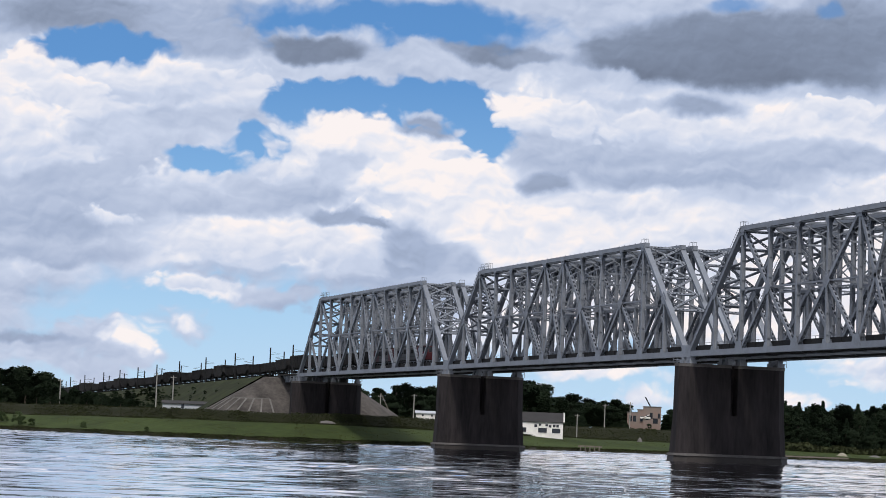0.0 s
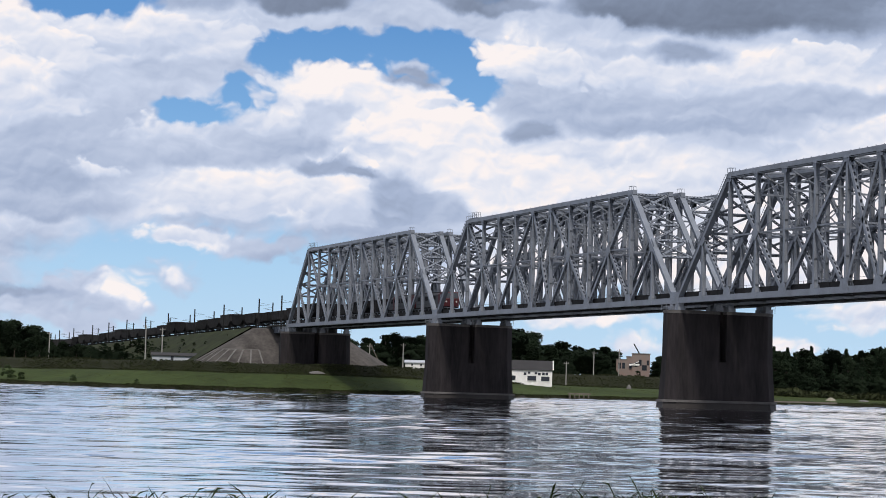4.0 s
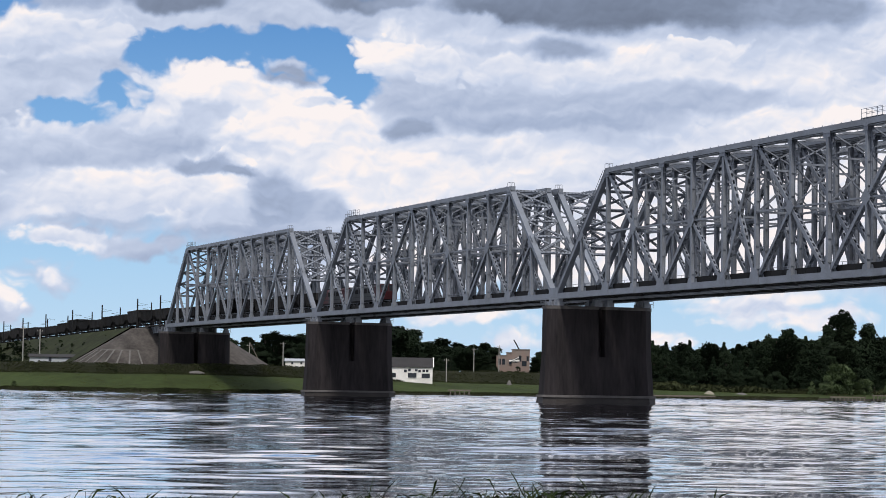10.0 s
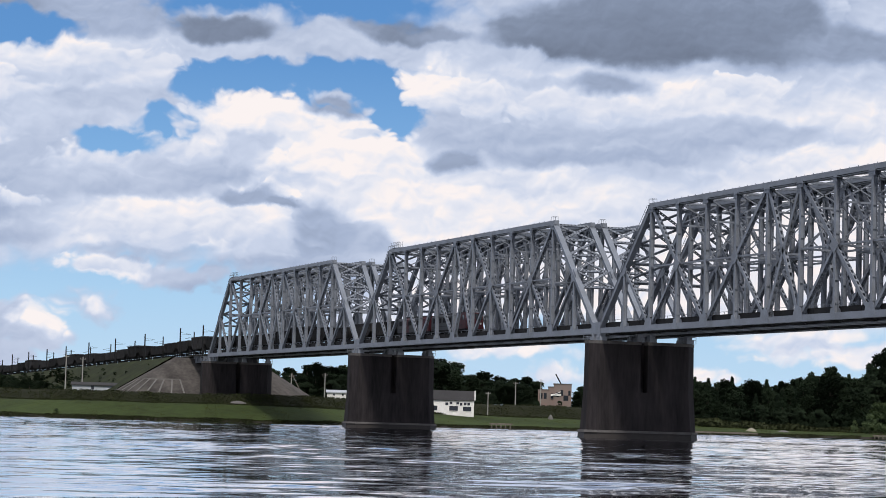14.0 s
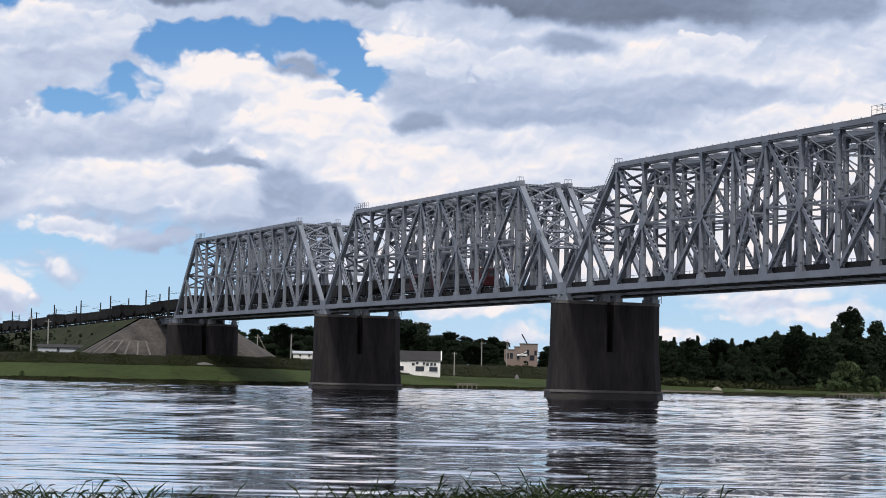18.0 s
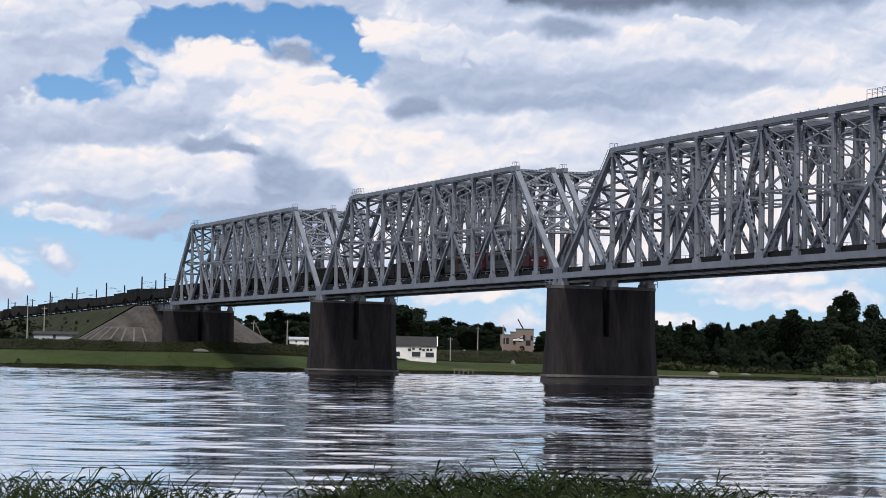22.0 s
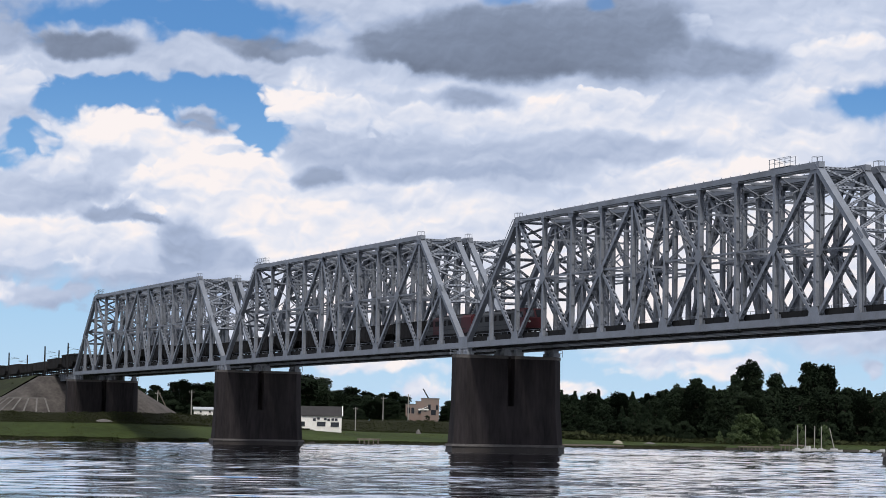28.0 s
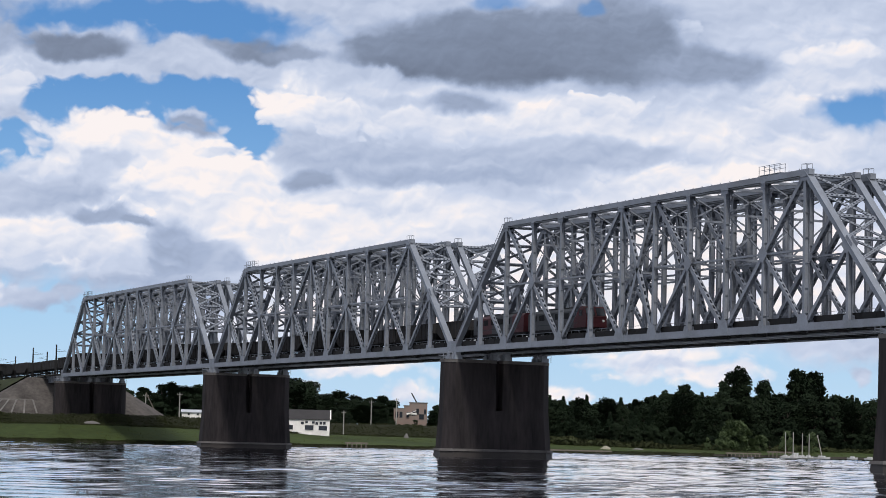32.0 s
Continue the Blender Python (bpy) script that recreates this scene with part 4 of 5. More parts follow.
def make_embankment():
    xs = [ABUT - 8 * i for i in range(0, 100)]
    b = Build()
    rows = []
    for x in xs:
        z = rail_z(x) - 0.55
        g = ground_at(x, -20) - 0.3
        k = (z - g) * 1.65
        rows.append([(x, -3.2 - k, g), (x, -3.2 - k * 0.5, g + (z - g) * 0.5 + 0.15 * noise.noise((x * 0.1, 1, 0))), (x, -3.2, z), (x, SECOND + W + 3.2, z), (x, SECOND + W + 3.2 + k, g)])
    v = [p for r in rows for p in r]
    f = []
    for i in range(len(rows) - 1):
        for j in range(4):
            f.append((i * 5 + j, i * 5 + j + 1, (i + 1) * 5 + j + 1, (i + 1) * 5 + j))
    b.add(v, f)
    thing("embankment", "high grassy railway embankment", "embankment", data=b.mesh("embankment", EMBANK_GRASS), kind="structure")
    # stone-pitched cone at its end
    b = Build()
    z = rail_z(ABUT) - 0.9
    g = ground_at(ABUT, -10) - 0.8
    k = (z - g) * 1.66
    pts_top, pts_low = [], []
    c = [(ABUT - 1.5, -3.25), (ABUT + 1.0, -3.25), (ABUT + 1.0, SECOND + W + 3.25), (ABUT - 1.5, SECOND + W + 3.25)]
    dirs = []
    for i in range(9):
        t = radians(-90 - 6 + i * 96 / 8)
        dirs.append((c[1], t))
    for i in range(9):
        t = radians(i * 96 / 8)
        dirs.append((c[2], t))
    for (px, py), t in dirs:
        pts_top.append((px, py, z))
        pts_low.append((px + math.cos(t) * k * (1.0 if abs(math.cos(t)) < 0.5 else 0.85), py + math.sin(t) * (k + 0.25), g))
    n = len(dirs)
    b.add(pts_top + pts_low, [(i, n + i, n + i + 1, i + 1) for i in range(n - 1)] + [tuple(range(n))])
    cone = thing("abutment_cone", "grey stone-pitched cone under the abutment", "abutment", data=b.mesh("abutment_cone", RIPRAP), kind="structure")
    for i in range(1, 9):
        for s0, s1 in ((0.56, 0.93),):
            t0, l0 = Vector(pts_top[i]), Vector(pts_low[i])
            b = Build()
            out = Vector((math.cos(dirs[i][1]), math.sin(dirs[i][1]), 0.6)).normalized() * 0.05
            b.beam(t0.lerp(l0, s0) + out, t0.lerp(l0, s1) + out, 0.38, 0.14, side=(-math.sin(dirs[i][1]), math.cos(dirs[i][1]), 0))
            part("drain_kerb", b.mesh("drain_kerb", CONCRETE), cone)
    for s in (0.56, 0.93):
        b = Build()
        for i in range(1, 8):
            a0, a1 = Vector(pts_top[i]).lerp(Vector(pts_low[i]), s), Vector(pts_top[i + 1]).lerp(Vector(pts_low[i + 1]), s)
            b.beam(a0 + Vector((0, 0, 0.05)), a1 + Vector((0, 0, 0.05)), 0.3, 0.16, side=(0, 0, 1))
        part("drain_kerb", b.mesh("drain_kerb", CONCRETE), cone)
    b = Build()
    b.box((ABUT - 1.2, (SECOND + W) / 2, rail_z(ABUT) - 3.2), (2.4, SECOND + W + 5.4, 5.0))
    thing("abutment", "weathered concrete abutment block", "abutment", data=b.mesh("abutment", CONCRETE), kind="structure")
    for y0 in (W / 2, SECOND + W / 2):
        for s in (-0.76, 0.76):
            b = Build()
            for i in range(0, 60):
                x0, x1 = ABUT - 10 * i, ABUT - 10 * (i + 1)
                b.beam((x0, y0 + s, rail_z(x0) - 0.09), (x1, y0 + s, rail_z(x1) - 0.09), 0.075, 0.18)
            thing("rail", "long steel running rail on the embankment", "rail", data=b.mesh("rail", RAIL), kind="structure")
        b = Build()
        for i in range(0, 60):
            x0, x1 = ABUT - 10 * i, ABUT - 10 * (i + 1)
            b.beam((x0, y0, rail_z(x0) - 0.38), (x1, y0, rail_z(x1) - 0.38), 3.6, 0.4)
        thing("ballast", "grey crushed-stone ballast bed", "ballast", data=b.mesh("ballast", RIPRAP), kind="structure")


make_embankment()

# ---- the train ----
TRAIN = []          # (thing, metres from the train's head to the thing's centre)


def make_bogie(mesh_name, axle, r):
    b = Build()
    for s in (-1, 1):
        b.box((0, s * 1.02, r + 0.05), (axle + 0.7, 0.14, 0.28))
        b.box((0, s * 1.02, r + 0.2), (0.7, 0.2, 0.42))
    b.box((0, 0, r + 0.1), (0.5, 2.1, 0.25))
    return b.mesh(mesh_name, STEEL_DARK)


def make_wheelset(r):
    b = Build()
    for s in (-1, 1):
        b.tube((0, s * 0.72, r), (0, s * 0.86, r), r, r, 14)
    b.tube((0, -0.8, r), (0, 0.8, r), 0.09, 0.09, 8)
    return b.mesh("wheelset", STEEL_DARK)


BOGIE, WHEELS = make_bogie("bogie", 1.85, 0.475), make_wheelset(0.475)
BOGIE6, WHEELS6 = make_bogie("bogie", 3.7, 0.525), make_wheelset(0.525)


def hopper_meshes(top, low, z0, z1, wide, ribs):
    b = Build()
    zk = z0 + (z1 - z0) * 0.42
    for s in (-1, 1):
        y = s * wide / 2
        b.add([(-low / 2, y, z0), (low / 2, y, z0), (top / 2, y, zk), (top / 2, y, z1), (-top / 2, y, z1), (-top / 2, y, zk),
               (-low / 2, y - s * 0.06, z0), (low / 2, y - s * 0.06, z0), (top / 2, y - s * 0.06, zk), (top / 2, y - s * 0.06, z1), (-top / 2, y - s * 0.06, z1), (-top / 2, y - s * 0.06, zk)],
              [(0, 1, 2, 3, 4, 5), (11, 10, 9, 8, 7, 6)] + [(i, (i + 1) % 6, 6 + (i + 1) % 6, 6 + i) for i in range(6)])
        b.box((0, y, z1 - 0.06), (top + 0.1, 0.16, 0.12))
        for i in range(ribs):
            x = -top / 2 + (i + 0.5) * top / ribs
            zz = z0 if abs(x) < low / 2 else zk
            b.box((x, y + s * 0.05, (zz + z1) / 2), (0.14, 0.12, z1 - zz - 0.05))
    for s in (-1, 1):
        b.beam((s * low / 2, 0, z0), (s * top / 2, 0, zk), wide - 0.1, 0.06)
        b.box((s * (top / 2 - 0.03), 0, (zk + z1) / 2), (0.06, wide, z1 - zk))
    b.box((0, 0, z0 + 0.03), (low, wide - 0.1, 0.06))
    b.box((0, 0, z1 - 0.55), (top - 0.3, wide - 0.2, 0.06))
    return b.mesh("hopper_body", WAGON)


def make_wagon(kind):
    wg = thing("freight_wagon", ("dark hopper wagon with sloping ends", "dark open wagon with ribbed sides", "dark covered hopper wagon")[kind], "wagon", group="freight wagons")
    top, low, z1 = ((11.6, 8.2, 3.62), (12.4, 12.0, 3.25), (11.2, 7.6, 3.95))[kind]
    body = part("body", hopper_meshes(top, low, 1.22, z1, 3.05, (9, 8, 7)[kind]), wg)
    if kind == 2:
        b = Build()
        b.prism([(-6.0, -1.45), (6.0, -1.45), (6.0, 1.45), (-6.0, 1.45)], z1 - 0.1, z1 + 0.22, 0.0)
        part("roof", b.mesh("roof", WAGON), body)
    b = Build()
    b.box((0, 0, 1.10), (13.0, 0.7, 0.34))
    for s in (-1, 1):
        b.box((s * 6.4, 0, 1.12), (0.3, 2.9, 0.32))
        b.box((s * 6.75, 0, 1.05), (0.55, 0.28, 0.3))
        for q in (-1, 1):
            b.box((s * 6.4, q * 1.35, 1.9), (0.06, 0.06, 1.4))
    part("underframe", b.mesh("underframe", STEEL_DARK), wg)
    for s in (-1, 1):
        bg = part("bogie", BOGIE, wg, at=(s * 4.6, 0, 0))
        for q in (-1, 1):
            part("wheelset", WHEELS, bg, at=(q * 0.925, 0, 0))
    return wg


def make_loco(cab_front, reds):
    lo = thing("locomotive", "red and grey diesel locomotive section" if cab_front else "grey diesel booster section with red panels", "locomotive", group="locomotive sections")
    L2 = 8.6

    def shell(x0, x1, mat, z0=1.35, z1=3.9, name="body_panel", out=0.0):
        b = Build()
        prof = [(-1.5 - out, z0), (-1.5 - out, z1 - 0.35), (-1.2, z1), (1.2, z1), (1.5 + out, z1 - 0.35), (1.5 + out, z0)]
        n = len(prof)
        b.add([(x0, y, z) for y, z in prof] + [(x1, y, z) for y, z in prof], [(i, (i + 1) % n, n + (i + 1) % n, n + i) for i in range(n)] + [tuple(range(n - 1, -1, -1)), tuple(range(n, 2 * n))])
        return b.mesh(name, mat)
    edge = -L2
    for x0, x1 in reds:
        if x0 > edge + 0.05:
            part("body_panel", shell(edge, x0, LOCO_GREY), lo)
        part("red_panel", shell(x0, x1, LOCO_RED, out=0.004), lo, "red painted body panel")
        edge = x1
    if edge < L2 - 2.45:
        part("body_panel", shell(edge, L2 - (2.4 if cab_front else 0), LOCO_GREY), lo)
    if cab_front:
        b = Build()
        prof = [(L2 - 2.4, 1.35), (L2, 1.35), (L2, 2.7), (L2 - 0.75, 4.05), (L2 - 2.4, 4.05)]
        b.add([(x, -1.5, z) for x, z in prof] + [(x, 1.5, z) for x, z in prof], [(i, (i + 1) % 5, 5 + (i + 1) % 5, 5 + i) for i in range(5)] + [(0, 1, 2, 3, 4), (9, 8, 7, 6, 5)])
        cab = part("cab", b.mesh("cab", LOCO_RED), lo, "red driver's cab")
        b = Build()
        for s in (-0.75, 0.75):
            b.beam((L2 - 0.05, s, 2.85), (L2 - 0.62, s, 3.85), 1.2, 0.05)
        for s in (-1.52, 1.52):
            b.box((L2 - 1.5, s, 3.2), (0.9, 0.04, 0.75))
        part("windscreen", b.mesh("windscreen", GLASS), cab, "dark cab windows")
        b = Build()
        for s in (-1, 1):
            b.tube((L2, s * 1.0, 2.2), (L2 + 0.06, s * 1.0, 2.2), 0.16, 0.16, 12)
        part("headlight", b.mesh("headlight", HULL), cab)
    b = Build()
    for i in range(4):
        b.box((-5.6 + i * 3.0, 0, 4.02), (2.1, 1.7, 0.26))
    part("roof_hatch", b.mesh("roof_hatch", LOCO_LIGHT), lo)
    b = Build()
    b.box((0, 0, 2.95), (1.5, 0.04, 0.75))
    for i in range(5):
        b.box((0, 0, 2.68 + 0.135 * i), (1.5, 0.07, 0.03))
    gr = b.mesh("grille", STEEL_DARK)
    for s in (-1, 1):
        for i in range(5):
            part("grille", gr, lo, at=(-6.8 + i * 2.4, s * 1.53, 0))
    b = Build()
    for s in (-1, 1):
        b.box((-1.0, s * 1.52, 1.95), (14.5, 0.03, 0.10))
    part("stripe", b.mesh("stripe", LOCO_LIGHT), lo, "pale grey stripe")
    b = Build()
    b.box((0, 0, 1.18), (16.9, 2.9, 0.34))
    b.box((0, 0, 0.72), (4.2, 2.6, 0.7))
    for s in (-1, 1):
        b.box((s * 8.75, 0, 1.05), (0.5, 0.3, 0.3))
    part("underframe", b.mesh("underframe", STEEL_DARK), lo)
    for s in (-1, 1):
        bg = part("bogie", BOGIE6, lo, at=(s * 4.9, 0, 0))
        for q in (-1.85, 0, 1.85):
            part("wheelset", WHEELS6, bg, at=(q, 0, 0))
    return lo


TRAIN.append((make_loco(True, ((5.1, 6.2),)), 9.0))
TRAIN.append((make_loco(False, ((-6.0, -2.4), (4.3, 7.9))), 27.0))
kinds = [make_wagon(k) for k in range(3)]
head = 36.2
for i in range(34):
    k = (0, 0, 1, 0, 2, 0, 1, 1, 0, 0, 2)[i % 11]
    wg = kinds[k] if kinds[k] not in [w for w, _ in TRAIN] else copy_thing(kinds[k], pose(0, 0, 0))
    TRAIN.append((wg, head + 6.96))
    head += 13.92

# ---- masts of the line ----


def make_mast(arm):
    m = thing("catenary_mast", "slim grey overhead-line mast with a bracket arm", "mast", group="overhead-line masts")
    b = Build()
    b.tube((0, 0, -1.0), (0, 0, 8.3), 0.22, 0.16, 8)
    part("post", b.mesh("post", STEEL_DARK), m)
    b = Build()
    b.beam((0, 0, 6.3), (0.2, arm * 2.5, 6.6), 0.06, 0.06)
    b.beam((0, 0, 7.1), (0.2, arm * 2.3, 6.6), 0.035, 0.035)
    part("arm", b.mesh("arm", STEEL_DARK), m)
    return m


near_mast, far_mast = make_mast(1), make_mast(-1)
masts_x = (-112.5, -134.5, -172, -207, -242, -275, -305, -336, -366, -404, -435, -468, -500, -535)
for i, x in enumerate(masts_x):
    m = near_mast if i == 0 else copy_thing(near_mast, pose(0, 0, 0))
    m.location = (x, -1.4, rail_z(x) - 0.5)
    if i == 0:
        m.scale = (1, 1, 0.82)
    m = far_mast if i == 0 else copy_thing(far_mast, pose(0, 0, 0))
    m.location = (x - 15, SECOND + W + 1.4, rail_z(x) - 0.5)


def polar(a, r):
    return EYE.x + r * math.sin(radians(a)), EYE.y + r * math.cos(radians(a))


def height(e, r):
    return EYE.z + r * math.tan(radians(e))


# ---- trees ----


def make_tree(kind, seed):
    """A tree of unit size 10 m: a trunk with limbs, and a crown of small leaf clumps."""
    rnd = random.Random(seed)
    tr = thing("tree", {"oak": "broad dark green deciduous tree", "tall": "tall dark green poplar-like tree", "fir": "dark pointed spruce tree", "bush": "rounded light green willow bush", "shrub": "dense dark green shrub"}[kind],
               "bush" if kind in ("bush", "shrub") else "tree", group="trees of the far bank")
    tr.name = "bush" if kind in ("bush", "shrub") else "tree"
    t = Build()
    top = {"oak": 7.5, "tall": 8.6, "fir": 9.6, "bush": 3.5, "shrub": 3.5}[kind]
    pts = [Vector((0, 0, -0.6))]
    for i in range(1, 6):
        pts.append(Vector((rnd.uniform(-0.18, 0.18) * i / 3, rnd.uniform(-0.18, 0.18) * i / 3, top * i / 5)))
    for i in range(5):
        t.tube(pts[i], pts[i + 1], 0.30 * (1 - i / 5.6), 0.30 * (1 - (i + 1) / 5.6), 7)
    lobes = []
    if kind == "fir":
        for i in range(26):
            z = 1.2 + 8.6 * i / 26
            rr = 1.75 * (1 - i / 27) ** 0.9
            for j in range(5):
                a = rnd.uniform(0, 6.28)
                lobes.append((Vector((math.cos(a) * rr * 0.6, math.sin(a) * rr * 0.6, z - 0.15)), (rr * 0.5 + 0.12, rr * 0.5 + 0.12, 0.22)))
    else:
        cnt = {"oak": 58, "tall": 56, "bush": 34, "shrub": 26}[kind]
        for i in range(cnt):
            if kind == "oak":
                a, z = rnd.uniform(0, 6.28), rnd.uniform(0.7, 9.4)
                rr = 2.35 * math.sqrt(max(0.03, 1 - ((z - 4.4) / 5.3) ** 2)) * rnd.uniform(0.15, 1.0)
                s = rnd.uniform(0.8, 1.4)
            elif kind == "tall":
                a, z = rnd.uniform(0, 6.28), rnd.uniform(0.9, 9.6)
                rr = 1.75 * math.sqrt(max(0.03, 1 - ((z - 5.4) / 4.8) ** 2)) * rnd.uniform(0.15, 1.0)
                s = rnd.uniform(0.6, 1.0)
            else:
                a, z = rnd.uniform(0, 6.28), rnd.uniform(0.6, 8.4)
                rr = 4.6 * math.sqrt(max(0.05, 1 - (z / 9.2) ** 2)) * rnd.uniform(0.3, 1.0)
                s = rnd.uniform(0.8, 1.5)
            c = Vector((math.cos(a) * rr, math.sin(a) * rr, z))
            lobes.append((c, (s, s, s * 0.8)))
            base = pts[min(5, max(1, int(z / top * 4)))]
            if kind not in ("bush", "shrub"):
                t.tube(base, c, 0.09, 0.03, 5)
    part("trunk", t.mesh("trunk", BARK), tr)
    total = {"oak": 6200, "tall": 5400, "fir": 3000, "bush": 3400, "shrub": 2200}[kind]
    per = total // len(lobes)
    v, f = [], []
    size = {"oak": 0.29, "tall": 0.26, "fir": 0.24, "bush": 0.30, "shrub": 0.36}[kind]
    for c, s in lobes:
        for i in range(per):
            d = Vector((rnd.gauss(0, 1), rnd.gauss(0, 1), rnd.gauss(0, 1))).normalized() * (rnd.random() ** 0.4) * rnd.uniform(0.7, 1.22)
            p = c + Vector((d.x * s[0], d.y * s[1], d.z * s[2]))
            u = Vector((rnd.gauss(0, 1), rnd.gauss(0, 1), rnd.gauss(0, 0.7))).normalized()
            w = u.orthogonal().normalized()
            u, w = u * size * rnd.uniform(0.5, 1.1), w * size * rnd.uniform(0.5, 1.0)
            o = len(v)
            v += [p - u, p - w * 0.8, p + u, p + w]
            f.append((o, o + 1, o + 2, o + 3))
    me = bpy.data.meshes.new("crown")
    me.from_pydata(v, [], f)
    me.materials.append({"oak": LEAF, "tall": LEAF, "fir": LEAF_FIR, "bush": LEAF_LIGHT, "shrub": LEAF}[kind])
    part("crown", me, tr)
    return tr


STOCK = {k: [make_tree(k, 11 * i + 3 * j) for j in range(c)] for i, (k, c) in enumerate((("oak", 5), ("tall", 3), ("fir", 2), ("bush", 3), ("shrub", 3)))}
USED = set()
trees = random.Random(5)


def plant(kind, a, r, top_e=None, tall=None, broad=1.0):
    """A tree in the direction a, r metres off, its top at the height angle top_e."""
    x, y = polar(a, r)
    g = ground_at(x, y)
    h = tall if tall else height(top_e, r) - g
    src = trees.choice(STOCK[kind])
    unit = {"oak": 10.3, "tall": 10.3, "fir": 10.1, "bush": 9.3, "shrub": 9.3}[kind]
    k = h / unit
    rot = trees.uniform(0, 360)
    if src in USED:
        ob = copy_thing(src, pose(0, 0, 0))
    else:
        ob = src
        USED.add(src)
    ob.location, ob.rotation_euler, ob.scale = (x, y, g), (0, 0, radians(rot)), (k * broad, k * broad, k)
    return ob


def plant_slope(x, u, tall, broad):
    """A shrub on the embankment's near slope, u of the way down."""
    z, g = rail_z(x) - 0.55, ground_at(x, -20) - 0.3
    ob = plant("shrub", -79.0, 600.0, tall=tall, broad=broad)
    ob.location = (x, -3.2 - (z - g) * 1.65 * u, z - (z - g) * u - 0.1)


# the wood on the right bank, its outline read against the sky
SKY_R = ((-66.2, 1.10), (-64.1, 1.16), (-63.4, 1.12), (-62.93, 1.10), (-62.4, 1.14), (-61.86, 1.20), (-61.33, 1.36), (-60.93, 1.48), (-60.39, 1.36), (-59.9, 1.45), (-59.33, 1.40), (-58.6, 1.42), (-57.8, 1.42), (-57.09, 1.42), (-56.4, 1.25), (-54, 1.3), (-51, 1.3))
a = -66.0
while a < -53.0:
    e = ramp_at(SKY_R, a)
    for row, (dr, drop, br) in enumerate(((62, 0.82, 1.15), (84, 0.94, 1.2), (112, 1.0, 1.2))):
        aa = a + trees.uniform(-0.12, 0.12)
        kind = "fir" if trees.random() < (0.5 if aa < -61.5 else 0.2) else trees.choice(("oak", "tall", "tall"))
        plant(kind, aa, shore_r(aa) + dr + trees.uniform(-7, 7), ramp_at(SKY_R, aa) * drop * trees.uniform(0.92, 1.08), broad=br * trees.uniform(0.75, 1.1))
    for q in range(2):
        aa = a + trees.uniform(-0.2, 0.2)
        plant("shrub", aa, shore_r(aa) + trees.uniform(50, 60), tall=trees.uniform(3.0, 8.0), broad=trees.uniform(0.9, 1.3))
    a += 0.28
for aa, e, br in ((-59.67, 2.02, 0.85), (-59.55, 1.8, 0.9), (-59.98, 1.66, 0.7), (-59.02, 1.70, 0.9), (-58.22, 2.0, 0.85), (-57.86, 1.96, 0.85), (-58.0, 1.75, 0.9), (-60.93, 1.58, 0.8), (-61.35, 1.42, 0.8)):
    plant("tall", aa, shore_r(aa) + 92, e, broad=br)
for aa, e in ((-63.22, 1.30), (-63.55, 1.16), (-62.1, 1.22), (-64.1, 1.27), (-63.78, 1.25), (-62.9, 1.15), (-62.6, 1.20), (-62.41, 1.26), (-61.7, 1.30), (-64.5, 1.22), (-65.0, 1.18), (-65.4, 1.22)):
    plant("fir", aa, shore_r(aa) + 90, e, broad=0.9)
for aa, e, br in ((-59.72, 0.76, 1.05), (-59.12, 0.40, 1.15), (-59.40, 0.52, 0.9), (-60.0, 0.45, 0.9), (-58.5, 0.50, 0.8), (-60.35, 0.30, 0.6), (-57.9, 0.5, 0.7)):
    plant("bush", aa, shore_r(aa) + 28, e, broad=br)
# the wood behind the dike, between the piers
SKY_M = ((-75.0, 1.0), (-73.9, 1.1), (-73.15, 1.22), (-72.5, 1.25), (-71.4, 1.3), (-70.6, 1.5), (-70.2, 1.52), (-69.8, 1.42), (-69.53, 1.0), (-69.2, 1.22), (-68.92, 0.98), (-68.59, 1.2), (-68.32, 1.0), (-67.99, 1.18), (-67.75, 0.8), (-67.3, 0.62), (-66.9, 0.85), (-66.2, 0.9))
a = -75.4
while a < -66.2:
    for dr, drop in ((122, 0.80), (134, 0.9), (150, 1.04)):
        aa = a + trees.uniform(-0.1, 0.1)
        e = ramp_at(SKY_M, aa)
        if -67.85 < aa < -67.0:
            e = 0.62
        plant(trees.choice(("oak", "oak", "tall")), aa, shore_r(aa) + dr + trees.uniform(-6, 6), e * drop * trees.uniform(0.94, 1.04), broad=trees.uniform(1.2, 1.7))
    aa = a + trees.uniform(-0.2, 0.2)
    plant("shrub", aa, shore_r(aa) + trees.uniform(104, 116), tall=trees.uniform(3.0, 6.5) * (0.4 if -68.1 < aa < -66.8 else 1.0), broad=trees.uniform(0.9, 1.4))
    a += 0.33
